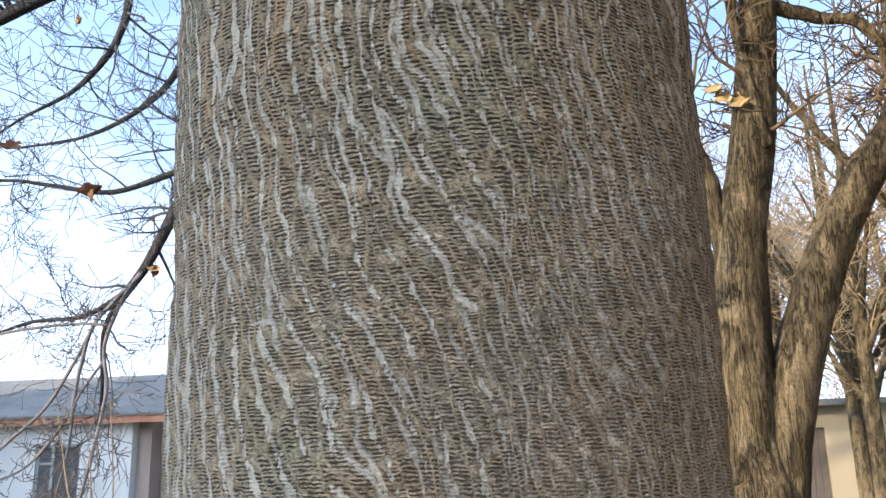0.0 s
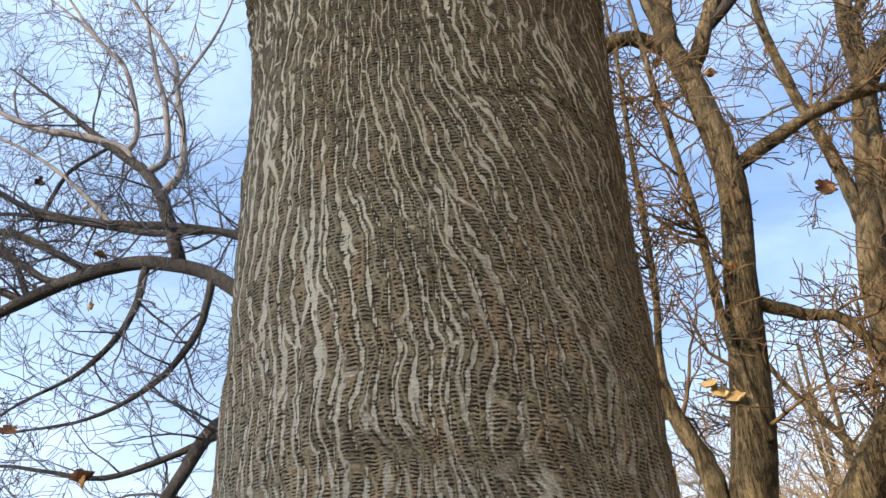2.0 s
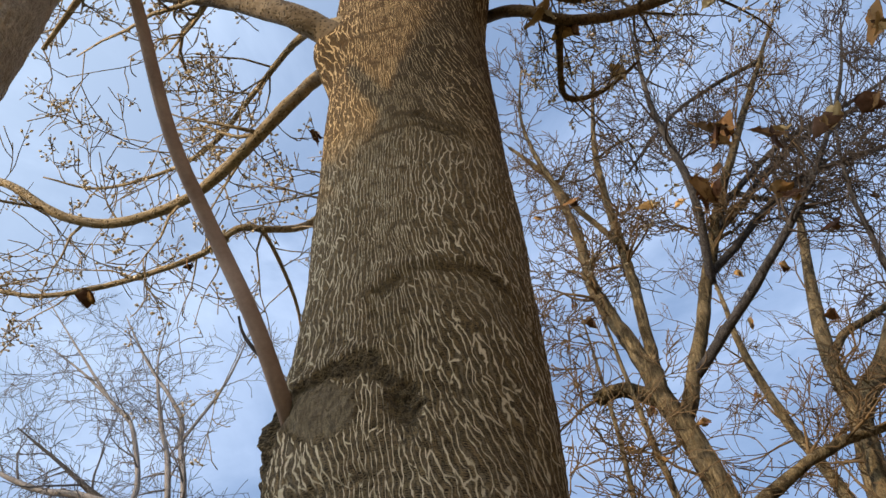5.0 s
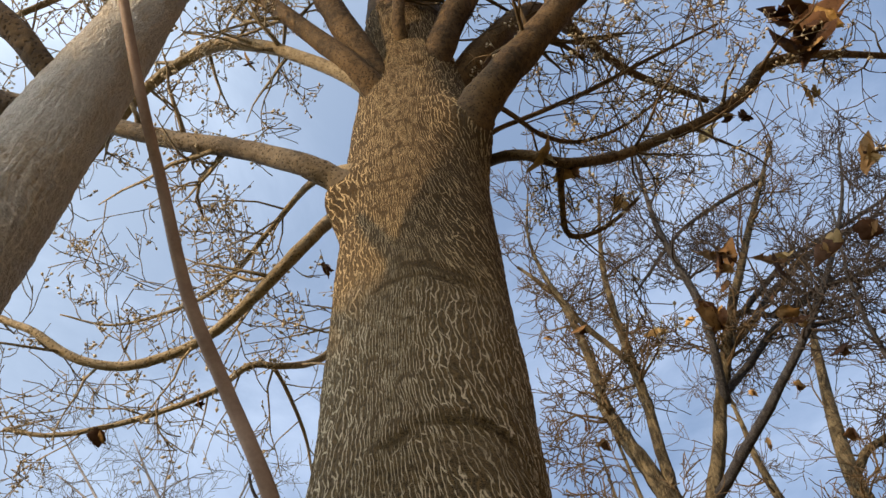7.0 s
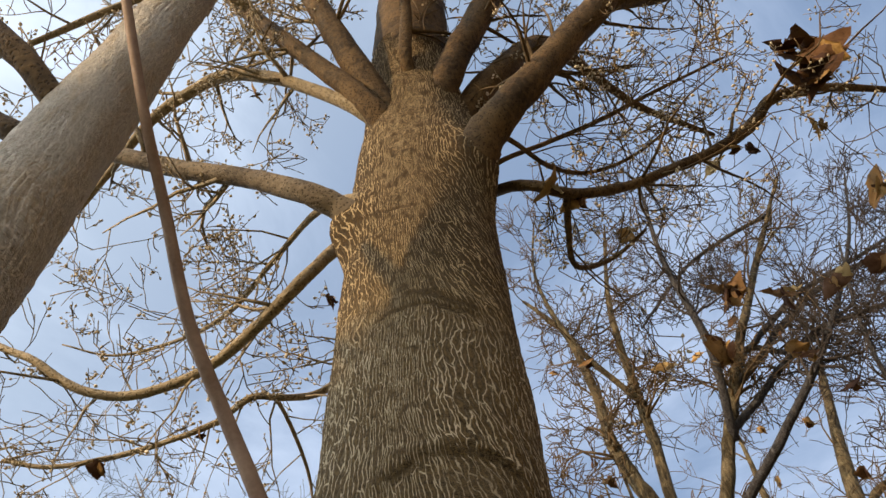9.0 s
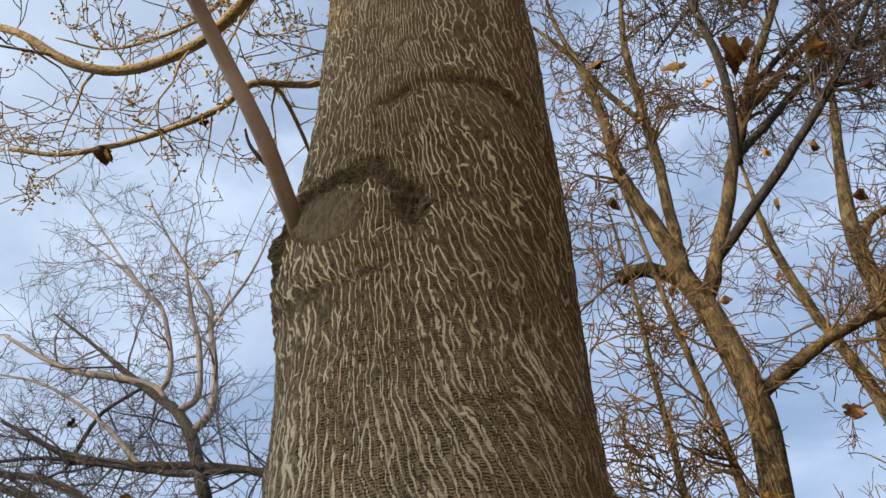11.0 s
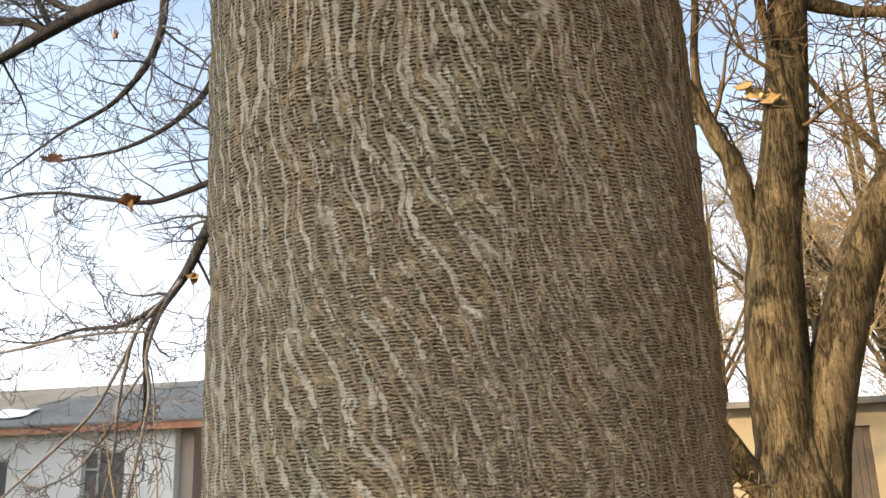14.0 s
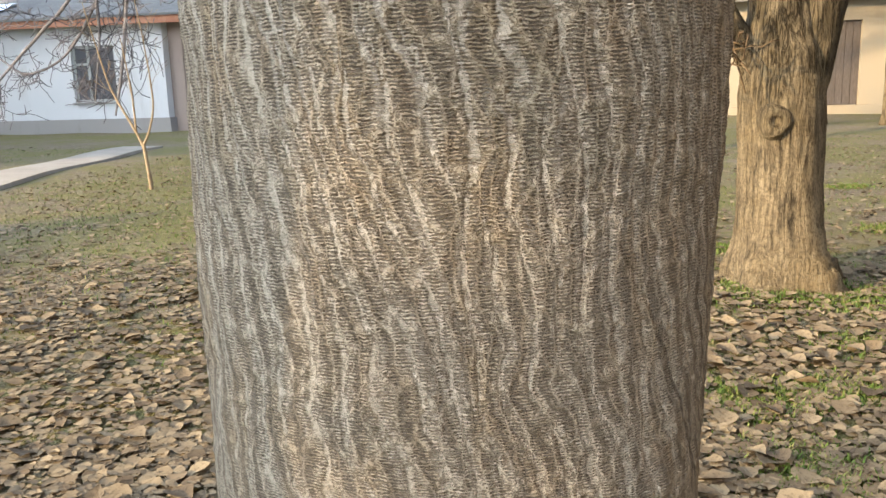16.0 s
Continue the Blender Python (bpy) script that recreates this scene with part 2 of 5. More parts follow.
def rough_bark(name, dark, light, warm, scale=1.0, moss=None):
    """Furrowed bark of limbs and trunks, with grain along the trunk's height."""
    mat, nt, shader = material(name, 0.9)
    c = object_coords(nt, (26 * scale, 26 * scale, 5.0 * scale))
    furrow = noise_(nt, c, 1.0, 6.0, 0.65, 0.6)
    blotch = noise_(nt, object_coords(nt), 2.1 * scale, 4.0, 0.6)
    fine = noise_(nt, object_coords(nt), 60.0 * scale, 3.0, 0.6)
    col = ramp(nt, furrow, (0.30, dark), (0.52, light), (0.74, tuple(1.25 * v for v in light)))
    col = mix(nt, span(nt, blotch, 0.45, 0.7), col, warm)
    col = mix(nt, math_(nt, "MULTIPLY", span(nt, fine, 0.55, 0.35), 0.4), col, dark)
    rift = 0.8
    # a darker coat that sets in with height, thinned by noise
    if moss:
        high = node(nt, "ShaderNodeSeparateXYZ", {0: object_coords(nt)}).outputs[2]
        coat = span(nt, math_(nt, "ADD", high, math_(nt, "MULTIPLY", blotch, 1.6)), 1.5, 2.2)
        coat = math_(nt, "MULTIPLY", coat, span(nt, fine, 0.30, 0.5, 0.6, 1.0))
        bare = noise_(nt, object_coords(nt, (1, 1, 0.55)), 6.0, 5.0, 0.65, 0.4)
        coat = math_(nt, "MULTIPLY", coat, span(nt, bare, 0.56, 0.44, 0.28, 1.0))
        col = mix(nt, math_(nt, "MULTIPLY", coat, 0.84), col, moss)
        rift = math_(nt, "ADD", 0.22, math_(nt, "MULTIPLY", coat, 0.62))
    cleft = noise_(nt, object_coords(nt, (34 * scale, 34 * scale, 3.2 * scale)), 1.0, 5.0, 0.6, 1.0)
    cleft = math_(nt, "MULTIPLY", span(nt, math_(nt, "ABSOLUTE", math_(nt, "SUBTRACT", cleft, 0.5)), 0.05, 0.008), span(nt, fine, 0.30, 0.55, 0.5, 1.0))
    col = mix(nt, math_(nt, "MULTIPLY", cleft, rift), col, tuple(0.6 * v for v in dark))
    finish(nt, shader, col, math_(nt, "SUBTRACT", math_(nt, "ADD", furrow, math_(nt, "MULTIPLY", fine, 0.25)), math_(nt, "MULTIPLY", math_(nt, "MULTIPLY", cleft, rift), 0.55)), 1.0, 0.035)
    return mat


def limb_bark(name, dark, light):
    """Smooth young bark with rings, blotches and dark breathing pores."""
    mat, nt, shader = material(name, 0.75)
    c = object_coords(nt)
    blotch, mottle = noise_(nt, c, 7.0, 4.0, 0.6), noise_(nt, c, 55.0, 4.0, 0.65)
    pores = node(nt, "ShaderNodeTexVoronoi", {"Vector": noise_shift(nt, c), "Scale": 120.0}).outputs["Distance"]
    spot = span(nt, pores, 0.42, 0.18)
    f = math_(nt, "ADD", math_(nt, "MULTIPLY", blotch, 0.55), math_(nt, "MULTIPLY", mottle, 0.45))
    col = ramp(nt, f, (0.36, dark), (0.62, light))
    col = mix(nt, math_(nt, "MULTIPLY", spot, 0.7), col, tuple(0.3 * v for v in dark))
    finish(nt, shader, col, math_(nt, "SUBTRACT", mottle, math_(nt, "MULTIPLY", spot, 0.5)), 0.8, 0.006)
    return mat


def noise_shift(nt, c):
    warp = node(nt, "ShaderNodeTexNoise", {"Vector": c, "Scale": 30.0, "Detail": 2.0}).outputs["Color"]
    shift = node(nt, "ShaderNodeVectorMath", {0: warp, 1: (0.02, 0.02, 0.02)})
    shift.operation = "MULTIPLY"
    both = node(nt, "ShaderNodeVectorMath", {0: c, 1: shift.outputs[0]})
    both.operation = "ADD"
    return both.outputs[0]


def plain(name, a, b, scale, rough=0.85, bump=0.3, distance=0.004, stretch=(1, 1, 1)):
    """Two tones that run into each other at two scales."""
    mat, nt, shader = material(name, rough)
    c = object_coords(nt, stretch)
    big, small = noise_(nt, c, scale, 4.0, 0.6), noise_(nt, c, scale * 14, 4.0, 0.6)
    f = math_(nt, "ADD", math_(nt, "MULTIPLY", big, 0.65), math_(nt, "MULTIPLY", small, 0.35))
    finish(nt, shader, ramp(nt, f, (0.35, a), (0.65, b)), small, bump, distance)
    return mat


def leaf_paper(name, a, b, c):
    """Dry leaves, each its own tone."""
    mat, nt, shader = material(name, 0.8)
    rnd = node(nt, "ShaderNodeNewGeometry").outputs["Random Per Island"]
    obj = node(nt, "ShaderNodeObjectInfo").outputs["Random"]
    rnd = math_(nt, "FRACT", math_(nt, "ADD", rnd, obj))
    spots = noise_(nt, object_coords(nt), 45.0, 4.0, 0.65)
    col = ramp(nt, rnd, (0.0, a), (0.5, b), (1.0, c))
    col = mix(nt, math_(nt, "MULTIPLY", span(nt, spots, 0.5, 0.72), 0.6), col, tuple(0.45 * v for v in a))
    finish(nt, shader, col, spots, 0.5, 0.004)
    return mat


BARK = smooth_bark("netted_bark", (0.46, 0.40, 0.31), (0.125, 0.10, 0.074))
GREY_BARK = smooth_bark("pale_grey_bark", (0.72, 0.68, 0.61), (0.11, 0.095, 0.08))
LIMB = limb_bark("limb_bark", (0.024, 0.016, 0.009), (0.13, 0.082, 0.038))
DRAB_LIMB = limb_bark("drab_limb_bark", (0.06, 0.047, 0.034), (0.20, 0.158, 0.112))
# limb bark with the sunlight of the crown's left side put into its colour
SUNLIT_LIMB = limb_bark("sunlit_limb_bark", (0.14, 0.108, 0.066), (0.31, 0.245, 0.158))
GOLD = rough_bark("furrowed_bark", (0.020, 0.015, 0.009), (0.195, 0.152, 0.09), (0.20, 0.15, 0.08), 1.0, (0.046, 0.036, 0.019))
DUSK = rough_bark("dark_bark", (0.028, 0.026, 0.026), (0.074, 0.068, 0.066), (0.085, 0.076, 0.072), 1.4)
# lighter grey copy of the spreading tree's bark, haze put into the colour
HAZED = limb_bark("hazed_grey_bark", (0.105, 0.098, 0.10), (0.225, 0.205, 0.195))
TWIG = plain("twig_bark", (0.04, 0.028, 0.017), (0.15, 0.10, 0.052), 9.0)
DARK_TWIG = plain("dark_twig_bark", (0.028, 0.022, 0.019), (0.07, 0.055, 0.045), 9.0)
# the next two twig tones carry the sky's veiling glare as bluish grey
ASHEN_TWIG = plain("ashen_twig_bark", (0.05, 0.05, 0.056), (0.11, 0.105, 0.11), 9.0)
HAZED_TWIG = plain("hazed_grey_twig_bark", (0.085, 0.08, 0.084), (0.175, 0.16, 0.158), 9.0)
TAN_TWIG = plain("tan_twig_bark", (0.17, 0.125, 0.075), (0.33, 0.25, 0.15), 9.0)
SHOOT = plain("shoot_bark", (0.16, 0.105, 0.075), (0.25, 0.175, 0.13), 14.0, 0.6, 0.2, 0.002)
CAPSULE = plain("capsule_husk", (0.40, 0.335, 0.235), (0.58, 0.49, 0.36), 30.0)
DEAD_LEAF = leaf_paper("dead_leaf", (0.045, 0.022, 0.014), (0.10, 0.05, 0.024), (0.34, 0.21, 0.08))
PALE_LEAF = leaf_paper("pale_dead_leaf", (0.20, 0.13, 0.055), (0.32, 0.225, 0.10), (0.45, 0.345, 0.18))
LITTER = leaf_paper("litter_leaf", (0.105, 0.076, 0.046), (0.195, 0.148, 0.09), (0.275, 0.212, 0.126))
GRASS = leaf_paper("grass_blade", (0.06, 0.105, 0.02), (0.105, 0.15, 0.03), (0.21, 0.19, 0.075))


def ground_soil():
    mat, nt, shader = material("ground_soil", 0.95)
    c = object_coords(nt)
    big, mid = noise_(nt, c, 0.35, 5.0, 0.6), noise_(nt, c, 2.3, 5.0, 0.65)
    small, tiny = noise_(nt, c, 16.0, 5.0, 0.65), noise_(nt, c, 90.0, 3.0, 0.6)
    soil = ramp(nt, small, (0.3, (0.105, 0.083, 0.054)), (0.55, (0.19, 0.152, 0.10)), (0.75, (0.29, 0.235, 0.16)))
    moss = ramp(nt, tiny, (0.3, (0.085, 0.083, 0.026)), (0.7, (0.21, 0.19, 0.068)))
    f = span(nt, math_(nt, "ADD", math_(nt, "MULTIPLY", big, 0.6), math_(nt, "MULTIPLY", mid, 0.4)), 0.40, 0.56)
    finish(nt, shader, mix(nt, math_(nt, "MULTIPLY", f, 0.85), soil, moss), math_(nt, "ADD", small, math_(nt, "MULTIPLY", tiny, 0.4)), 0.8, 0.03)
    return mat


def limewash(name, a, b):
    mat, nt, shader = material(name, 0.9)
    c = object_coords(nt)
    stain = noise_(nt, object_coords(nt, (1, 1, 0.25)), 1.6, 5.0, 0.65)
    grain = noise_(nt, c, 40.0, 4.0, 0.6)
    col = mix(nt, span(nt, stain, 0.52, 0.78), a, b)
    finish(nt, shader, col, grain, 0.25, 0.006)
    return mat


SOIL = ground_soil()
WHITEWASH = limewash("whitewash", (0.58, 0.58, 0.57), (0.46, 0.45, 0.425))
CREAM = limewash("cream_plaster", (0.32, 0.27, 0.19), (0.26, 0.22, 0.155))
# plaster of the walls turned from the sun, shade put into the colour
SHADED_PLASTER = limewash("shaded_wall_plaster", (0.34, 0.27, 0.23), (0.25, 0.20, 0.17))
PLINTH = limewash("grey_render", (0.30, 0.28, 0.26), (0.20, 0.18, 0.165))
SLATE = plain("weathered_roof_sheet", (0.115, 0.112, 0.105), (0.20, 0.195, 0.18), 0.9)
RUST = plain("rusty_eave", (0.28, 0.12, 0.07), (0.42, 0.22, 0.14), 4.0)
FRAME = plain("window_paint", (0.26, 0.26, 0.245), (0.36, 0.36, 0.34), 6.0)
DOOR = plain("dark_door_paint", (0.07, 0.06, 0.052), (0.125, 0.105, 0.09), 5.0, stretch=(8, 8, 1))
CONCRETE = plain("concrete_path", (0.26, 0.225, 0.18), (0.35, 0.31, 0.25), 2.0)
OLD_WOOD = plain("old_wood", (0.10, 0.075, 0.055), (0.20, 0.15, 0.11), 5.0, stretch=(8, 8, 1))
TARP = plain("pale_sheet", (0.70, 0.74, 0.82), (0.82, 0.84, 0.88), 2.0)
GLASS, _nt, _sh = material("window_glass", 0.08)
_sh.inputs["Base Color"].default_value = (0.10, 0.10, 0.105, 1)
_sh.inputs["Specular IOR Level"].default_value = 0.5


# ---- mesh helpers ----
class Shape:
    """Vertices and faces that become one mesh."""

    def __init__(self):
        self.v, self.f = [], []

    def tube(self, pts, radii, sides=6, tip=False):
        pts = [Vector(p) for p in pts]
        start, n = len(self.v), len(pts)
        ref = Vector((0.31, 0.87, 0.38))
        for i, p in enumerate(pts):
            d = (pts[min(i + 1, n - 1)] - pts[max(i - 1, 0)]).normalized()
            a = d.cross(ref)
            a = a.normalized() if a.length > 1e-4 else d.orthogonal().normalized()
            b = d.cross(a)
            for k in range(sides):
                w = 2 * math.pi * k / sides
                self.v.append(p + radii[i] * (math.cos(w) * a + math.sin(w) * b))
        for i in range(n - 1):
            for k in range(sides):
                m = (k + 1) % sides
                o = start + i * sides
                self.f.append((o + k, o + m, o + sides + m, o + sides + k))
        for o, turn in ((start, -1), (start + (n - 1) * sides, 1)):
            ring = tuple(range(o, o + sides))
            self.f.append(ring[::turn])

    def box(self, lo, hi):
        (a, b, c), (d, e, f) = lo, hi
        o = len(self.v)
        self.v += [(a, b, c), (d, b, c), (d, e, c), (a, e, c), (a, b, f), (d, b, f), (d, e, f), (a, e, f)]
        self.f += [tuple(o + i for i in q) for q in ((3, 2, 1, 0), (4, 5, 6, 7), (0, 1, 5, 4), (1, 2, 6, 5), (2, 3, 7, 6), (3, 0, 4, 7))]

    def mesh(self, name, mat, smooth=True):
        me = bpy.data.meshes.new(name)
        me.from_pydata([tuple(v) for v in self.v], [], self.f)
        if smooth:
            me.polygons.foreach_set("use_smooth", [True] * len(me.polygons))
        me.materials.append(mat)
        me.update()
        return me


def part(name, shape, mat, parent, label="", smooth=True, kind=""):
    me = shape if isinstance(shape, bpy.types.Mesh) else shape.mesh(name, mat, smooth)
    ob = new(name, me)
    ob.parent = parent
    return tagged(ob, label, kind=kind)


def thing(name, at, label, category, group="", kind=""):
    ob = new(name)
    ob.location = at
    ob.empty_display_size = 0.2
    return tagged(ob, label, category, group, kind)


def curve_through(rows, step=4):
    """A smooth line of points and radii through rows of (x, y, z, radius)."""
    p = np.array(rows, float)
    q = np.vstack([2 * p[0] - p[1], p, 2 * p[-1] - p[-2]])
    out = []
    for i in range(1, len(q) - 2):
        for t in np.arange(step) / step:
            a, b, c, d = q[i - 1:i + 3]
            out.append(0.5 * (2 * b + (c - a) * t + (2 * a - 5 * b + 4 * c - d) * t * t + (3 * b - a - 3 * c + d) * t ** 3))
    out.append(p[-1])
    out = np.array(out)
    return [Vector(r[:3]) for r in out], [max(float(r[3]), 0.0015) for r in out]


def knobbly(rng, pts, radii, amount):
    """Uneven thickness and course, as grown wood has."""
    for i in range(1, len(pts)):
        r = radii[i]
        pts[i] = pts[i] + Vector((rng.uniform(-1, 1), rng.uniform(-1, 1), rng.uniform(-1, 1))) * r * amount
        radii[i] = r * rng.uniform(1 - 0.5 * amount, 1 + 0.5 * amount)
    return pts, radii


def sprout(shape, rng, p, d, length, r, level, habit):
    """A twig that bends, thins and carries smaller twigs. Returns where its tips end."""
    n = 5 if level > 0 else 4
    pts, radii = [Vector(p)], [r]
    d = Vector(d).normalized()
    for i in range(n):
        d = (d + Vector((rng.gauss(0, 1), rng.gauss(0, 1), rng.gauss(0, 1))) * habit["crook"] + Vector((0, 0, habit["lift"]))).normalized()
        pts.append(pts[-1] + d * length / n)
        radii.append(max(r * (1 - 0.78 * (i + 1) / n), habit["thin"]))
    shape.tube(pts, radii, 5 if r > 0.012 else 3)
    tips = [pts[-1]]
    if level > 0:
        for k in range(habit["count"]):
            at = rng.uniform(0.2, 0.98) * n
            i = min(int(at), n - 1)
            q = pts[i].lerp(pts[i + 1], at - i)
            along = (pts[i + 1] - pts[i]).normalized()
            side = along.cross(Vector((rng.gauss(0, 1), rng.gauss(0, 1), rng.gauss(0, 1)))).normalized()
            turn = rng.uniform(*habit["angle"])
            tips += sprout(shape, rng, q, along * math.cos(turn) + side * math.sin(turn), length * rng.uniform(*habit["ratio"]), max(radii[i] * 0.6, habit["thin"]), level - 1, habit)
    return tips


def twigs_along(shape, rng, pts, radii, every, length, level, habit, first=0.15):
    """Twigs set along a limb."""
    tips, carried = [], 0.0
    total = sum((b - a).length for a, b in zip(pts, pts[1:]))
    run = 0.0
    for i in range(len(pts) - 1):
        seg = (pts[i + 1] - pts[i]).length
        run += seg
        carried += seg
        if run < first * total:
            continue
        while carried > every:
            carried -= every
            q = pts[i].lerp(pts[i + 1], rng.random())
            along = (pts[i + 1] - pts[i]).normalized()
            side = along.cross(Vector((rng.gauss(0, 1), rng.gauss(0, 1), rng.gauss(0, 1)))).normalized()
            turn = rng.uniform(*habit["angle"])
            tips += sprout(shape, rng, q, along * math.cos(turn) + side * math.sin(turn), length * rng.uniform(0.5, 1.25), min(max(radii[i] * 0.4, habit["thin"] * 1.6), habit["thick"]), level, habit)
    return tips


def leaf_shape(shape, rng, at, size, turn, curl):
    """A broad dry leaf: a pointed blade, folded along its rib and curled."""
    cols = ((0.0, 0.03), (0.16, 0.30), (0.38, 0.46), (0.64, 0.34), (0.86, 0.14), (1.0, 0.01))
    o = len(shape.v)
    wav = [rng.uniform(-1, 1) for _ in range(18)]
    for i, (s, w) in enumerate(cols):
        for j in (-1, 0, 1):
            lift = abs(j) * w * (0.35 + 0.5 * curl) + curl * 0.35 * s * s + 0.07 * wav[i * 3 + j + 1] * (0.4 + curl)
            shape.v.append(turn @ Vector(((s - 0.45) * size, j * w * size * (1 - 0.3 * curl) * (1 + 0.15 * wav[i + 6]), lift * size * 0.6)) + Vector(at))
    for i in range(5):
        for j in range(2):
            a = o + i * 3 + j
            shape.f.append((a, a + 3, a + 4, a + 1))


def crumpled_leaf(shape, rng, at, size, turn):
    """A large withered leaf, rolled in at its rim and creased."""
    o, n = len(shape.v), 7
    roll, fold = rng.uniform(0.25, 0.75), rng.uniform(0.2, 0.9)
    ph = [rng.uniform(0, 6.28) for _ in range(6)]
    for i in range(n):
        a = i / (n - 1)
        half = 0.46 * math.sin(math.pi * min(a * 0.92 + 0.06, 1.0)) ** 0.7 * (1 + 0.30 * math.sin(9 * a + ph[0]) + 0.12 * math.sin(19 * a + ph[4]))
        for j in range(n):
            b = 2 * j / (n - 1) - 1
            w = b * roll
            x = (a - 0.5) * (1 - 0.25 * fold * a)
            y = half * math.sin(w) / roll * 1.6 + 0.03 * math.sin(9 * a + 5 * b + ph[1])
            z = half * (1 - math.cos(w)) / roll * 1.3 + 0.35 * fold * a * a + 0.06 * math.sin(11 * a + ph[2] + 4 * b) + 0.045 * math.sin(13 * b + ph[3]) + rng.uniform(-0.025, 0.025)
            shape.v.append(turn @ (Vector((x, y, z)) * size) + Vector(at))
    for i in range(n - 1):
        for j in range(n - 1):
            k = o + i * n + j
            shape.f.append((k, k + 1, k + n + 1, k + n))


def value_noise(x, y, seed):
    """Smooth lattice noise in -1..1 over arrays."""
    rs = np.random.RandomState(seed)
    table = rs.uniform(-1, 1, (256, 256))
    xi, yi = np.floor(x).astype(int), np.floor(y).astype(int)
    fx, fy = x - xi, y - yi
    fx, fy = fx * fx * (3 - 2 * fx), fy * fy * (3 - 2 * fy)
    g = lambda a, b: table[a % 256, b % 256]
    top = g(xi, yi) * (1 - fx) + g(xi + 1, yi) * fx
    low_ = g(xi, yi + 1) * (1 - fx) + g(xi + 1, yi + 1) * fx
    return top * (1 - fy) + low_ * fy


def fbm(x, y, seed, octaves=3):
    return sum(value_noise(x * 2 ** k, y * 2 ** k, seed + k) * 0.5 ** k for k in range(octaves))


# ---- the ground ----
rng = random.Random(3)


def ground_height(x, y):
    return 0.025 * math.sin(0.7 * x + 0.4) * math.cos(0.55 * y) + 0.015 * math.sin(2.1 * x - 1.3 * y)


def build_ground():
    xs = np.concatenate([[-900, -300, -120, -60], np.linspace(-30, -9, 22), np.linspace(-8.6, 6, 74), np.linspace(7, 30, 24), [60, 120, 300, 900]])
    ys = np.concatenate([[-900, -300, -100, -40], np.linspace(-20, 0, 21), np.linspace(0.25, 11, 44), np.linspace(12, 40, 29), [60, 120, 300, 900]])
    s = Shape()
    for y in ys:
        for x in xs:
            near = 1.0 if abs(x) < 35 and abs(y) < 45 else 0.0
            s.v.append((x, y, near * ground_height(x, y)))
    nx = len(xs)
    for j in range(len(ys) - 1):
        for i in range(nx - 1):
            a = j * nx + i
            s.f.append((a, a + 1, a + nx + 1, a + nx))
    ob = new("ground", s.mesh("ground", SOIL))
    tagged(ob, "bare winter soil with thin moss and grass", "ground", kind="structure")


build_ground()


# ---- the netted-bark tree ----
RADIUS = ((-0.1, 0.33), (0.0, 0.30), (0.15, 0.26), (0.4, 0.228), (0.9, 0.214), (1.4, 0.207), (1.85, 0.199), (2.2, 0.199), (2.65, 0.199), (3.1, 0.191), (3.5, 0.192), (3.8, 0.196), (4.02, 0.192), (4.2, 0.176), (4.4, 0.158), (4.6, 0.142))


def axis_x(z):
    return np.interp(z, (0.0, 1.0, 1.5, 2.1, 2.7, 3.4, 4.2), (-0.075, -0.056, -0.036, -0.033, -0.014, -0.002, 0.015))


def grown_net(period, spread, seed, turns=9):
    """Strips that grow out of noise into an upright net that forks, joins and ends; 1.28 m wide, 5.12 m high, 2.5 mm a cell."""
    rs = np.random.RandomState(seed)
    f = rs.normal(0, 1, (2048, 512))
    ky = np.fft.fftfreq(2048, 0.0025)[:, None]
    kx = np.fft.rfftfreq(512, 0.0025)[None, :]
    k = np.hypot(kx, ky)
    turn = np.arctan2(ky, np.maximum(kx, 1e-6))
    ring = np.exp(-((k * period - 1) / 0.50) ** 2) * np.exp(-(turn / spread) ** 2)
    soft = np.exp(-(k * period * 1.3) ** 2)
    for n in range(turns):
        f = np.fft.irfft2(np.fft.rfft2(f) * ring, (2048, 512))
        f = np.tanh(2.2 * f / f.std())
    f = np.fft.irfft2(np.fft.rfft2(f) * ring ** 0.5, (2048, 512))
    level = np.sqrt(np.maximum(np.fft.irfft2(np.fft.rfft2(f * f) * soft, (2048, 512)), 0.12 * f.var()) * 2)
    return np.arcsin(np.clip(f / level, -1, 1)) * 2 / np.pi


def sample(grid, u, z):
    x, y = u / 0.0025, z / 0.0025
    i, j = np.floor(x).astype(int), np.floor(y).astype(int)
    fx, fy = x - i, y - j
    g = lambda q, p: grid[q % grid.shape[0], p % grid.shape[1]]
    return (g(j, i) * (1 - fx) + g(j, i + 1) * fx) * (1 - fy) + (g(j + 1, i) * (1 - fx) + g(j + 1, i + 1) * fx) * fy


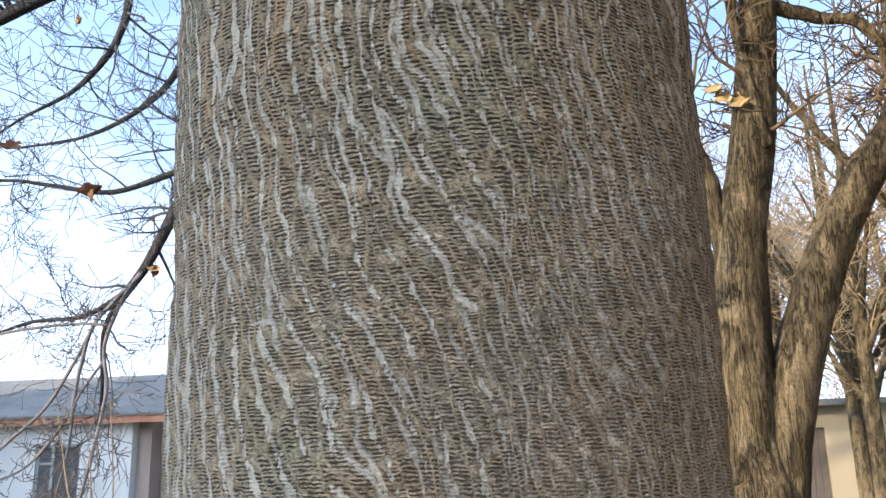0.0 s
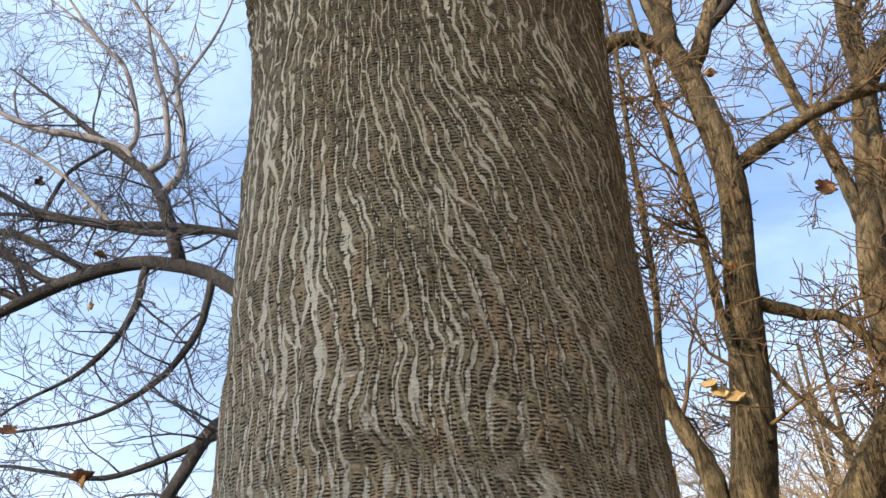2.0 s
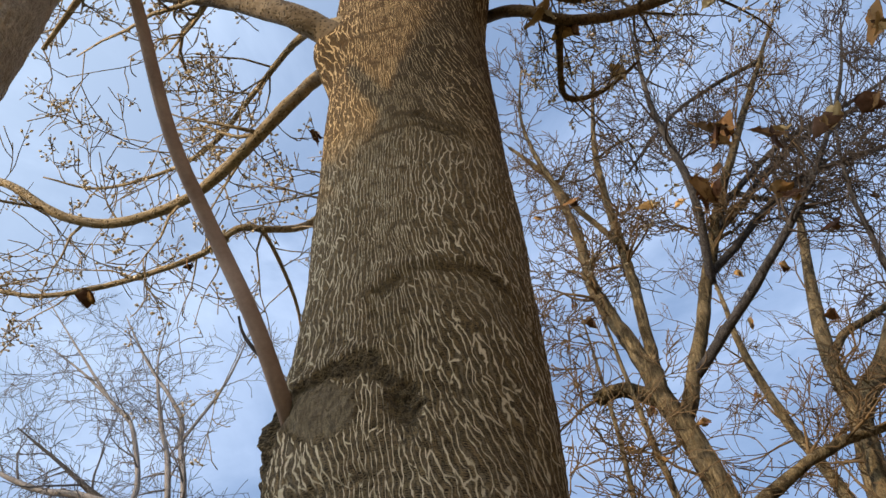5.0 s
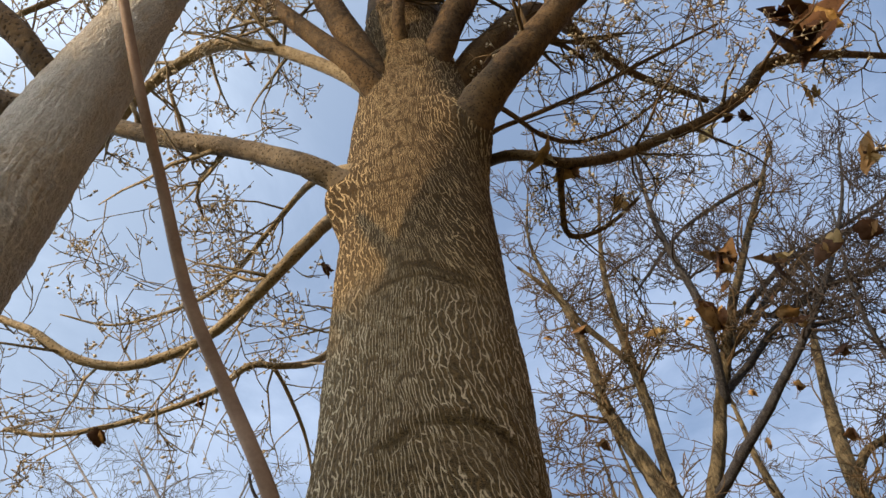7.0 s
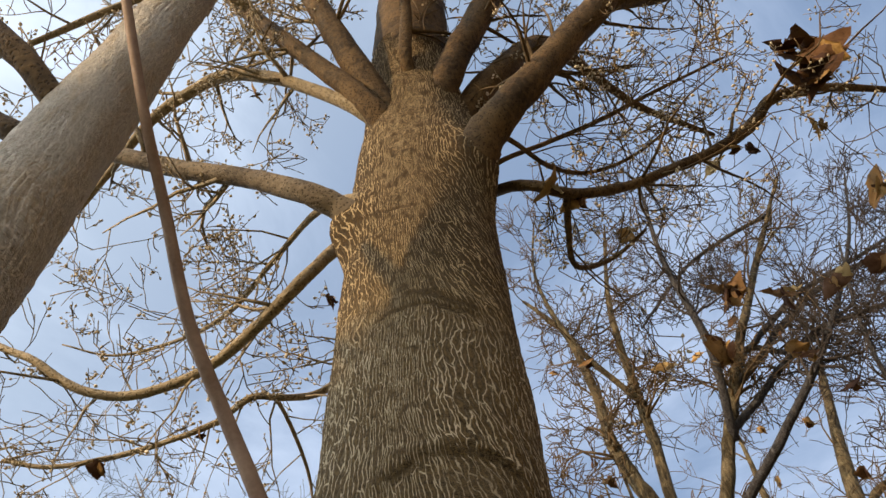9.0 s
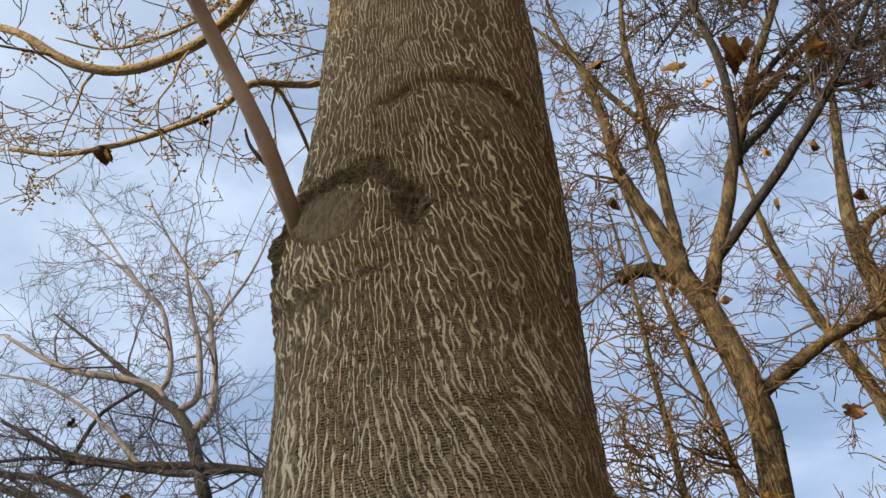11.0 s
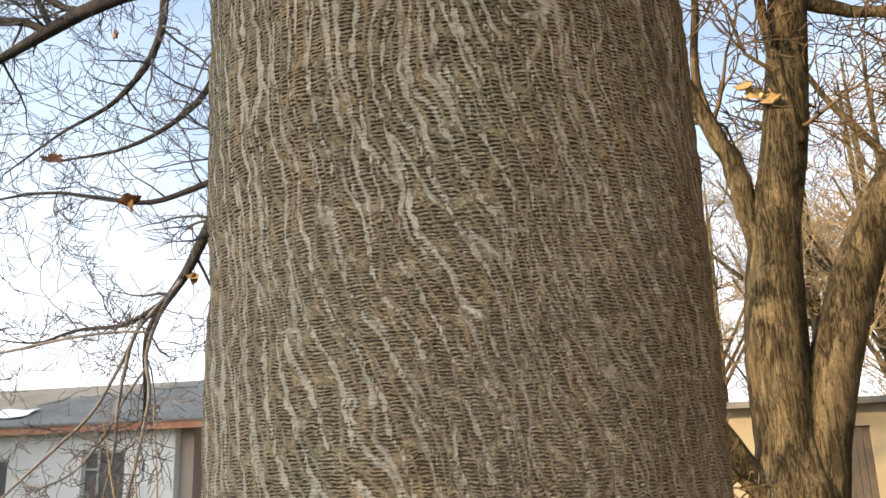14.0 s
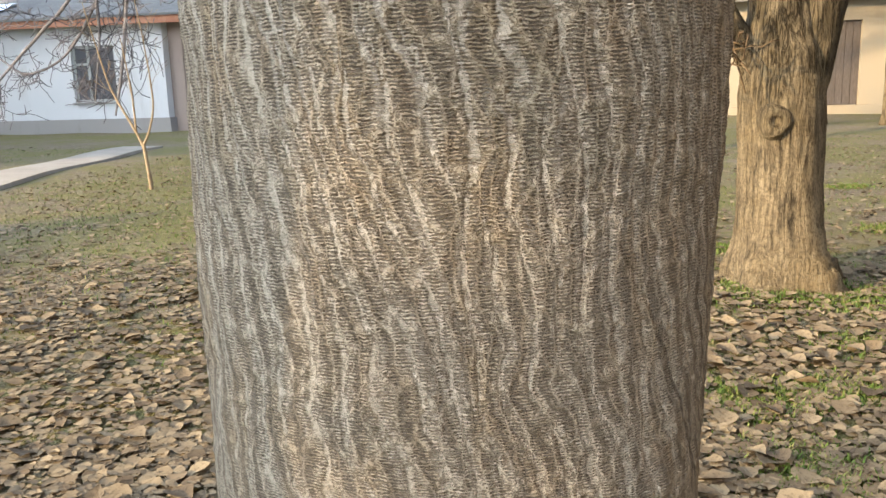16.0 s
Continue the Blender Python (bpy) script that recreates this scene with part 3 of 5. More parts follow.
def netted_trunk(name, course, radius, levels, cols, seed, period, marks, bark, worn=0.0):
    """A trunk whose bark carries a net of pale strips that run up it, fork and end; marks adds scars and swellings."""
    theta = np.interp(np.linspace(-1, 1, cols + 1), (-1, -0.86, 0.86, 1), (-np.pi, -1.9, 1.9, np.pi))
    z = np.concatenate([np.linspace(a, b, n, endpoint=False) for (a, n), (b, _) in zip(levels, levels[1:])] + [[levels[-1][0]]])
    rows = len(z)
    T, Z = np.meshgrid(theta, z)
    mean = float(np.mean(radius(np.linspace(0.8, levels[-1][0], 200))))
    U = T * mean
    scar, push, swirl, smear = marks(U, Z)
    right = lambda edge, soft: 1 / (1 + np.exp(-(U - edge) / soft))
    at_u = U + 0.05 * Z + 0.016 * fbm(U * 9 + 40, Z * 6 + 9, seed) + 0.0024 * fbm(U * 28 + 7, Z * 20 + 3, seed + 9) + 0.0008 * fbm(U * 90, Z * 95, seed + 12) + swirl * period
    if not worn:
        at_u += 0.13 * np.minimum(Z - 1.6, 0) + 0.05 * np.tanh((Z - 1.47) / 0.22) * right(-0.05, 0.04)
        at_u += (0.42 * np.clip(Z - 1.75, 0, 0.9) + 0.70 * np.clip(Z - 2.95, 0, 0.7)) * right(-0.01, 0.035)
        at_u += (0.0016 + 0.0042 * np.clip((Z - 1.6) / 0.6, 0, 1)) * fbm(U * 66, Z * 36, seed + 14, 3)
        upper = np.clip((Z - 2.06 - 0.1 * fbm(U * 12, Z * 8, seed + 21)) / 0.04, 0, 1).round()
        strip = sample(grown_net(period, 0.40, seed, 12), at_u, Z) * (1 - upper) + sample(grown_net(0.88 * period, 0.95, seed + 1, 14) + 0.02, at_u, Z) * upper
        pale = 1 / (1 + np.exp((Z - 1.30 - 0.10 * fbm(U * 6, Z * 4, seed + 20)) / 0.10))
        # old follows height alone, from 1.5 to 2.25 m
        old = np.clip((Z - 1.5) / 0.75, 0, 1)
        strip -= 0.12 * pale
    else:
        strip = sample(grown_net(period, 0.34, seed), at_u, Z) + 0.08
        pale, old = np.full_like(U, worn), np.zeros_like(U)
    strip += 0.07 * fbm(U * 11, Z * 8, seed + 30) - 0.6 * np.clip(scar, 0, 1.2) - 0.8 * smear
    # mask for shade painted on the trunk's right, plus random patches
    right_shade = np.clip(right(0.06, 0.03) * np.clip((2.1 - Z) / 0.3, 0.25, 0.8) + 0.35 * fbm(U * 7, Z * 5, seed + 33), 0, 1)
    along = U + 0.45 * Z
    crack = np.cos(2 * np.pi * (along + 0.012 * fbm(U * 18, Z * 14, seed + 40)) / 0.052) - 0.5 * np.clip(0.55 - 1.6 * fbm(along * 19, Z * 3.2, seed + 50), 0, 1)
    crack = np.where(Z < 1.25, crack, 0) * pale * (worn == 0) * right(-0.01, 0.012)
    R = radius(Z) + push + 0.0035 * fbm(U * 11, Z * 6, seed + 60) + 0.0012 * fbm(U * 60, Z * 90, seed + 70)
    R = R - 0.0012 * np.clip(strip, 0, 1) - 0.004 * np.clip(crack - 0.95, 0, 1) + 0.006 * np.clip(scar, 0, 1) * fbm(U * 80, Z * 110, seed + 77)
    R = R + 0.06 * np.clip(0.35 - Z, 0, 1) * np.sin(5 * T + 0.7)
    cx, cy = course(Z)
    X, Y = cx + R * np.sin(T), cy - R * np.cos(T)
    me = bpy.data.meshes.new(name)
    n = cols + 1
    verts = np.stack([X, Y, Z], -1).reshape(-1, 3)
    i, j = np.meshgrid(np.arange(cols), np.arange(rows - 1))
    a = (j * n + i).ravel()
    faces = np.stack([a, a + 1, a + n + 1, a + n], -1)
    me.from_pydata(verts.tolist(), [], faces.tolist())
    me.polygons.foreach_set("use_smooth", np.ones(len(faces), bool))
    for key, across in (("bark", U), ("flow", at_u)):
        uv = me.uv_layers.new(name=key)
        uv.data.foreach_set("uv", np.stack([across.ravel()[faces], Z.ravel()[faces]], -1).ravel().astype(np.float32))
    for key, field in (("strip", strip), ("crack", crack), ("scar", np.clip(scar, 0, 1)), ("pale", pale), ("old", old), ("right_shade", right_shade), ("smear", np.clip(smear, 0, 1))):
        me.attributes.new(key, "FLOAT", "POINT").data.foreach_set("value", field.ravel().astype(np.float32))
    me.materials.append(bark)
    me.update()
    return me


def bell(x, w):
    return np.exp(-(x / w) ** 2)


def trunk_marks(U, Z):
    """Branch scars with their brows, a burr, and creases round the trunk."""
    ragged = 1 + 0.5 * fbm(U * 50, Z * 60, 5)
    scar, push, swirl, smear = (np.zeros_like(U) for _ in range(4))
    for uc, zc, a, b, deep in ((-0.12, 2.23, 0.15, 0.14, 1.0), (0.10, 2.43, 0.145, 0.105, 0.5)):
        e = np.hypot((U - uc) / a, (Z - zc) / b) + 0.07 * fbm(U * 24, Z * 30, 15) + 0.05 * fbm(U * 90, Z * 100, 16)
        over = 1 / (1 + np.exp(-(Z - zc) / 0.015))
        brow = np.where(e > 1, bell(e - 1.0, 0.07), bell(e - 1.0, 0.16)) * over
        scar += 0.72 * deep * brow * ragged
        push += deep * (0.012 * bell(e, 0.8) + 0.007 * bell(e - 1.12, 0.12) * over - 0.006 * bell(e - 0.95, 0.09) * over * ragged)
        swirl += 3.0 * deep * bell(e, 0.95) * (Z - zc) / b
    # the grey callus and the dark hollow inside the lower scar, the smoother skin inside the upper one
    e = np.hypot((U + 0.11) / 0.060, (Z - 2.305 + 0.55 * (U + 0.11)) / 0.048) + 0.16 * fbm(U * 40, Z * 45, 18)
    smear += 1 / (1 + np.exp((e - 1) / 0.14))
    scar += 0.7 * bell(e - 1.0, 0.06) * ragged
    push += 0.005 * bell(e, 0.8)
    # the hollow: sunk in, with recess shade added as scar colour
    e = np.hypot((U - 0.012) / 0.024, (Z - 2.268 + 0.5 * (U - 0.012)) / 0.042) + 0.15 * fbm(U * 60, Z * 60, 19)
    scar += 0.42 * bell(e, 0.9) * ragged
    push -= 0.012 * bell(e, 0.8)
    e = np.hypot((U - 0.12) / 0.085, (Z - 2.475) / 0.05) + 0.2 * fbm(U * 30, Z * 36, 22)
    smear += 0.4 / (1 + np.exp((e - 1) / 0.12))
    scar += 0.7 * bell(np.hypot((U - 0.135) / 0.035, (Z - 2.53) / 0.010), 1.0) * ragged
    # the burr at its flank
    lump = bell(np.hypot((U + 0.27) / 0.10, (Z - 2.335) / 0.125), 1.0)
    push += 0.024 * lump + 0.013 * np.clip(fbm(U * 40, Z * 45, 77), 0, 1) * lump
    scar += 0.55 * bell(np.hypot((U + 0.25) / 0.055, (Z - 2.36) / 0.09), 1.0) * ragged
    # creases darken as scar too; the 2.172 fold has its shadow painted in
    for h, w, lo, hi, tilt, deep in ((1.667, 0.016, -0.12, 0.15, 0.03, 0.26), (2.905, 0.007, -0.065, 0.17, 0.05, 0.55), (2.945, 0.015, -0.03, 0.16, 0.0, 0.45), (3.375, 0.008, -0.12, 0.02, -0.2, 0.55), (2.172, 0.013, -0.24, -0.015, 0.0, 0.42), (1.985, 0.006, 0.02, 0.2, 0.0, 0.35)):
        within = 1 / (1 + np.exp(-(U - lo) / 0.015)) / (1 + np.exp((U - hi) / 0.015))
        off = Z - h - tilt * (U - lo) - (2.6 * np.minimum(U + 0.08, 0) ** 2 if h == 2.172 else 0) - 0.008 * np.sin(U * 24 + h * 9) - 0.009 * fbm(U * 22, Z * 4, 8)
        line = bell(off, w) * within
        scar += deep * line * ragged
        push -= 0.005 * deep * line
        push += 0.003 * deep * bell(off - 0.03, 0.025) * within * ragged
        swirl += (0.25 if h < 2 else 0.6) * within * np.tanh(off / 0.02) * bell(off, 0.06)
    push += 0.055 * bell(np.hypot((U + 0.2) / 0.07, (Z - 3.46) / 0.085), 1.0)
    push += 0.06 * bell(np.hypot((U - 0.2) / 0.09, (Z - 3.74) / 0.13), 1.0)
    return scar, push, swirl, smear


def no_marks(U, Z):
    return 0.4 * bell(Z - 2.86, 0.008) * bell(U - 0.03, 0.05), 0 * U, 0 * U, 0 * U


radius_of = lambda z: np.interp(z, [r[0] for r in RADIUS], [r[1] for r in RADIUS])
main_course = lambda z: (axis_x(z), 0.6 - 0.075 * (z - 1.4) + radius_of(np.clip(z, 0.9, 3.6)) - 0.25 * np.clip(z - 4.1, 0, 1))
paulownia = thing("paulownia_tree", (0, 0, 0), "large leaning tree with grey-brown netted bark and bare spreading crown", "tree")
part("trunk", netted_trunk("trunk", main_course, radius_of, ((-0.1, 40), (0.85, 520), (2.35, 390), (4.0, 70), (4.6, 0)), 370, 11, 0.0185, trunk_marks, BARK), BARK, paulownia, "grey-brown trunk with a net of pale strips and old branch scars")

twin_course = lambda z: (-0.757 + 0.092 * z, 0.508 - 0.159 * z)
twin_radius = lambda z: np.interp(z, (-0.1, 0.0, 0.3, 1.0, 3.0, 4.5, 5.6), (0.21, 0.18, 0.135, 0.108, 0.071, 0.044, 0.02))
twin = thing("twin_tree", (0, 0, 0), "slimmer grey tree trunk standing close beside the netted trunk", "tree")
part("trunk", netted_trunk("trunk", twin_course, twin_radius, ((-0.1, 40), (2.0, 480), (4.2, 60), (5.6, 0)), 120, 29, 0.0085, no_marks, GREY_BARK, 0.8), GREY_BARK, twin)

for rows in (
        ((-0.485, 0.05, 2.94, 0.025), (-0.54, -0.02, 3.0, 0.024), (-0.58, -0.07, 3.05, 0.024), (-0.63, -0.11, 3.1, 0.025), (-0.75, -0.19, 3.24, 0.023), (-1.0, -0.3, 3.6, 0.014)),
        ((-0.495, 0.065, 2.88, 0.021), (-0.56, 0.03, 2.91, 0.021), (-0.61, 0.01, 2.94, 0.021), (-0.73, -0.03, 3.06, 0.019), (-0.95, -0.1, 3.3, 0.012)),
        ((-0.32, -0.25, 4.7, 0.03), (-0.1, -0.5, 5.4, 0.022), (0.1, -0.7, 6.2, 0.01)),
        ((-0.29, -0.29, 5.0, 0.03), (-0.4, -0.5, 5.8, 0.02), (-0.5, -0.6, 6.6, 0.01))):
    s = Shape()
    pts, radii = curve_through(rows, 5)
    s.tube(pts, radii, 12)
    part("limb", s, LIMB, twin)

CROWN = dict(crook=0.16, lift=0.05, thin=0.0018, thick=0.010, count=3, angle=(0.5, 1.2), ratio=(0.35, 0.6))
wood = random.Random(17)
limbs = (
    ((0, 0.55, 4.02, 0.06), (-0.088, 0.423, 4.177, 0.05), (-0.196, 0.261, 4.469, 0.044), (-0.282, 0.153, 4.75, 0.043), (-0.39, 0.013, 5.138, 0.05), (-0.585, -0.43, 5.992, 0.045)),
    ((-0.02, 0.53, 3.98, 0.045), (-0.131, 0.391, 4.123, 0.038), (-0.293, 0.294, 4.393, 0.032), (-0.487, 0.207, 4.76, 0.031), (-0.682, 0.121, 5.182, 0.031), (-0.995, -0.074, 5.786, 0.032)),
    ((-0.03, 0.52, 4.02, 0.03), (-0.153, 0.412, 4.112, 0.025), (-0.39, 0.337, 4.361, 0.022), (-0.606, 0.315, 4.544, 0.024), (-0.757, 0.348, 4.609, 0.023), (-0.952, 0.423, 4.588, 0.021), (-1.125, 0.553, 4.49, 0.015), (-1.33, 0.704, 4.469, 0.008)),
    ((0.0, 0.61, 3.40, 0.03), (-0.11, 0.545, 3.45, 0.036), (-0.185, 0.49, 3.50, 0.035), (-0.26, 0.45, 3.54, 0.030), (-0.43, 0.42, 3.67, 0.027), (-0.62, 0.4, 3.79, 0.027), (-0.79, 0.37, 3.9, 0.026), (-1.01, 0.32, 4.04, 0.025), (-1.28, 0.26, 4.21, 0.024), (-1.67, 0.18, 4.46, 0.018)),
    ((0.03, 0.63, 3.42, 0.04), (0.10, 0.57, 3.59, 0.058), (0.165, 0.515, 3.72, 0.066), (0.225, 0.47, 3.80, 0.060), (0.32, 0.42, 3.9, 0.051), (0.52, 0.37, 4.21, 0.049), (0.75, 0.32, 4.6, 0.051), (0.95, 0.25, 4.98, 0.051), (1.33, 0, 5.64, 0.042)),
    ((0.74, 0.33, 4.58, 0.045), (0.99, 0.4, 4.84, 0.036), (1.32, 0.44, 5.16, 0.033), (1.86, 0.51, 5.6, 0.025)),
    ((0.03, 0.53, 4.02, 0.06), (0.074, 0.477, 4.166, 0.056), (0.204, 0.369, 4.469, 0.051), (0.344, 0.294, 4.804, 0.051), (0.517, 0.207, 5.246, 0.05), (0.819, -0.041, 5.992, 0.042)),
    ((0.06, 0.6, 4.06, 0.06), (0.171, 0.542, 4.274, 0.05), (0.344, 0.488, 4.544, 0.045), (0.549, 0.531, 4.955, 0.04), (0.755, 0.747, 5.214, 0.023), (0.981, 0.985, 5.322, 0.018), (1.338, 1.222, 5.387, 0.011)),
    ((0.015, 0.5, 4.35, 0.1), (0.02, 0.43, 4.6, 0.139), (0.035, 0.34, 4.92, 0.137), (0.08, 0.15, 5.5, 0.128), (0.15, -0.1, 6.5, 0.11), (0.25, -0.4, 8, 0.07), (0.3, -0.6, 9.5, 0.03)),
    ((0.02, 0.42, 4.28, 0.03), (0.02, 0.33, 4.34, 0.023), (0.04, 0.24, 4.51, 0.022), (0.05, 0.15, 4.68, 0.021), (0.06, -0.02, 5, 0.016)),
    ((0.115, 0.72, 3.80, 0.024), (0.196, 0.66, 3.82, 0.018), (0.305, 0.60, 3.68, 0.016), (0.41, 0.64, 3.66, 0.016), (0.57, 0.7, 3.77, 0.015), (0.76, 0.74, 3.93, 0.016), (0.95, 0.77, 4.09, 0.019), (1.13, 0.77, 4.26, 0.022), (1.23, 0.73, 4.35, 0.02), (1.49, 0.8, 4.56, 0.018), (1.88, 0.95, 4.78, 0.013)),
    ((-0.115, 0.72, 3.73, 0.03), (-0.214, 0.66, 3.68, 0.021), (-0.292, 0.62, 3.43, 0.018), (-0.38, 0.66, 3.36, 0.016), (-0.49, 0.73, 3.35, 0.015), (-0.59, 0.78, 3.34, 0.013), (-0.71, 0.81, 3.34, 0.013), (-0.83, 0.81, 3.34, 0.013), (-0.95, 0.77, 3.37, 0.012), (-1.06, 0.72, 3.45, 0.011), (-1.17, 0.7, 3.52, 0.01), (-1.37, 0.65, 3.66, 0.007)),
    ((-0.06, 0.72, 3.55, 0.02), (-0.22, 1, 3.8, 0.015), (-0.36, 1.2, 3.9, 0.013), (-0.45, 1.21, 3.8, 0.013), (-0.53, 1.14, 3.7, 0.011), (-0.63, 1.11, 3.69, 0.011), (-0.75, 1.16, 3.67, 0.01), (-0.89, 1.18, 3.65, 0.009), (-1.09, 1.21, 3.66, 0.009), (-1.3, 1.21, 3.67, 0.008), (-1.46, 1.18, 3.71, 0.007)),
    ((0.4, 0.63, 3.66, 0.012), (0.39, 0.76, 3.66, 0.009), (0.39, 0.85, 3.67, 0.009), (0.43, 0.89, 3.69, 0.008), (0.53, 0.92, 3.78, 0.007), (0.65, 0.9, 3.88, 0.005)),
    ((0.12, 0.6, 3.7, 0.012), (0.23, 0.55, 3.76, 0.008), (0.38, 0.59, 3.95, 0.008), (0.61, 0.64, 4.22, 0.008), (0.87, 0.66, 4.48, 0.007), (1.21, 0.69, 4.81, 0.005)),
    ((0.12, 0.52, 3.7, 0.012), (0.25, 0.48, 3.78, 0.008), (0.39, 0.65, 3.92, 0.008), (0.53, 0.76, 4.08, 0.007), (0.71, 0.8, 4.25, 0.006), (0.91, 0.78, 4.43, 0.004)),
    ((-0.52, 0.12, 4.7, 0.018), (-0.68, 0, 4.69, 0.015), (-0.91, 0.01, 4.52, 0.014), (-1.12, 0.04, 4.32, 0.011), (-1.39, 0.08, 4.29, 0.008)),
    ((-0.12, 0.52, 3.62, 0.022), (-0.29, 0.6, 3.81, 0.012), (-0.49, 0.77, 3.91, 0.009), (-0.69, 0.95, 4, 0.009), (-0.9, 1.07, 4.09, 0.007), (-1.21, 1.13, 4.16, 0.005), (-1.41, 1.07, 4.21, 0.003)),
    ((-0.6, 1.12, 3.72, 0.009), (-0.58, 1.2, 3.77, 0.007), (-0.57, 1.35, 3.79, 0.007), (-0.57, 1.51, 3.8, 0.006), (-0.57, 1.6, 3.74, 0.004)),
)
crown, sunny = Shape(), Shape()
tips = []
for rows in limbs:
    pts, radii = curve_through(rows, 5)
    pts, radii = knobbly(wood, pts, radii, 0.07)
    s = Shape()
    s.tube(pts, radii, 14 if rows[1][3] > 0.03 else 8)
    # thin limbs that end on the left take the painted sunlit tone
    part("limb", s, SUNLIT_LIMB if rows[-1][0] < 0 and rows[1][3] < 0.03 else DRAB_LIMB if rows[-1][0] < -1.2 else LIMB, paulownia)
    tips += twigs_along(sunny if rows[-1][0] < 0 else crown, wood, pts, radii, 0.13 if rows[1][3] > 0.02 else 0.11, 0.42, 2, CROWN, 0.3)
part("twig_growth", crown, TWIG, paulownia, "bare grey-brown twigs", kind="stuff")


def panicle(stems, shape, rng, p):
    """A loose spray of round dry buds on thin stalks."""
    d = Vector((rng.gauss(0, 0.7), rng.gauss(0, 0.7), rng.gauss(0.5, 0.6))).normalized()
    long = rng.uniform(0.05, 0.11)
    stems.tube([p, p + d * long], [0.0016, 0.0011], 3)
    for k in range(rng.randint(4, 7)):
        q = p + d * long * (0.25 + 0.75 * k / 6)
        side = Vector((rng.gauss(0, 1), rng.gauss(0, 1), rng.gauss(0.2, 1))).normalized()
        r = rng.uniform(0.0036, 0.0062)
        e = q + side * rng.uniform(0.008, 0.022)
        stems.tube([q, e], [0.0010, 0.0009], 3)
        shape.tube([e, e + side * r * 1.1, e + side * r * 2.3], [r * 0.45, r, r * 0.15], 4)


husks = Shape()
for p in tips:
    if wood.random() < 0.42:
        panicle(sunny, husks, wood, p)
part("twig_growth", sunny, SUNLIT_LIMB, paulownia, "bare tan twigs, sunlight put into their paler tone", kind="stuff")
part("husk_growth", husks, CAPSULE, paulownia, "clusters of pale dry seed husks", kind="stuff")

s = Shape()
pts, radii = curve_through(((-0.16, 0.72, 2.22, 0.018), (-0.185, 0.635, 2.32, 0.0135), (-0.197, 0.555, 2.37, 0.0125), (-0.22, 0.49, 2.44, 0.012), (-0.276, 0.414, 2.57, 0.0115), (-0.322, 0.309, 2.681, 0.0107), (-0.348, 0.17, 2.817, 0.0099), (-0.360, 0.032, 2.909, 0.0092), (-0.393, -0.152, 3.12, 0.0087), (-0.439, -0.281, 3.35, 0.0064), (-0.466, -0.392, 3.617, 0.003)), 5)
s.tube(pts, radii, 12)
shoot = part("shoot", s, SHOOT, paulownia, "long smooth reddish-brown water shoot")
s = Shape()
pts, radii = curve_through(((-0.205, 0.535, 2.39, 0.004), (-0.225, 0.522, 2.41, 0.0032), (-0.242, 0.515, 2.44, 0.0026), (-0.25, 0.51, 2.47, 0.002)), 3)
s.tube(pts, radii, 6)
part("side_twig", s, DARK_TWIG, shoot)


def hanging_leaf(parent, at, size, rng, paper=DEAD_LEAF):
    s = Shape()
    turn = Euler((rng.uniform(-0.9, 0.9), rng.uniform(0.7, 1.9), rng.uniform(0, 6.28))).to_matrix()
    crumpled_leaf(s, rng, (0, 0, 0), size * 0.85, turn)
    crumpled_leaf(s, rng, (0.1 * size, 0.05 * size, -0.12 * size), size * 0.5, Euler((rng.uniform(0, 3), rng.uniform(0, 3), rng.uniform(0, 3))).to_matrix())
    s.tube([(0, 0, 0.0), (0.01, 0.01, 0.5 * size), (0.0, 0.015, 0.9 * size)], [0.0022, 0.0018, 0.0015], 4)
    ob = part("leaf", s, paper, parent, "pale yellow withered leaf" if paper == PALE_LEAF else "")
    ob.location = at


for x, y, z, size in ((1.34, 0.62, 4.38, 0.24), (1.42, 0.6, 4.36, 0.2), (1.28, 0.66, 4.3, 0.18), (1.38, 0.6, 4.46, 0.18), (1.36, 0.66, 4.32, 0.2), (1.44, 0.64, 4.44, 0.16), (1.31, 0.6, 4.45, 0.15), (0.96, 1.62, 4.21, 0.22), (1.03, 1.5, 4.42, 0.2), (1.04, 1.5, 4.36, 0.16), (1.25, 1.56, 4.4, 0.2), (1.43, 1.51, 4.35, 0.17), (1.69, 1.22, 4.52, 0.2), (1.64, 1.48, 4.4, 0.17), (1.32, 1.85, 4.43, 0.16), (1.18, 0.95, 4.45, 0.09), (1.22, 2.22, 5.08, 0.21), (1.15, 1.62, 4.62, 0.16), (1.34, 1.62, 4.52, 0.13), (1.52, 1.55, 4.45, 0.13), (1.66, 1.2, 4.45, 0.13),
                      (0.78, 1.79, 4.42, 0.11), (0.74, 1.31, 4.68, 0.12), (1.05, 1.0, 4.5, 0.11), (0.48, 1.77, 4.5, 0.08), (1.45, 0.92, 4.5, 0.12), (0.36, 0.6, 3.63, 0.12), (0.42, 0.66, 3.66, 0.1),
                      (-0.61, 0.45, 4.8, 0.1), (-1.12, 1.2, 3.6, 0.09), (-0.8, 1.17, 3.63, 0.07), (-0.5, 1.3, 4.6, 0.09), (1.3, 1.75, 4.25, 0.1), (1.42, 1.85, 4.15, 0.1), (0.98, 0.76, 4.05, 0.1)):
    hanging_leaf(paulownia, (x, y, z), (0.64 if z < 4.5 and y > 0.7 else 0.72) * size, wood, PALE_LEAF if 0.105 < size < 0.14 else DEAD_LEAF)


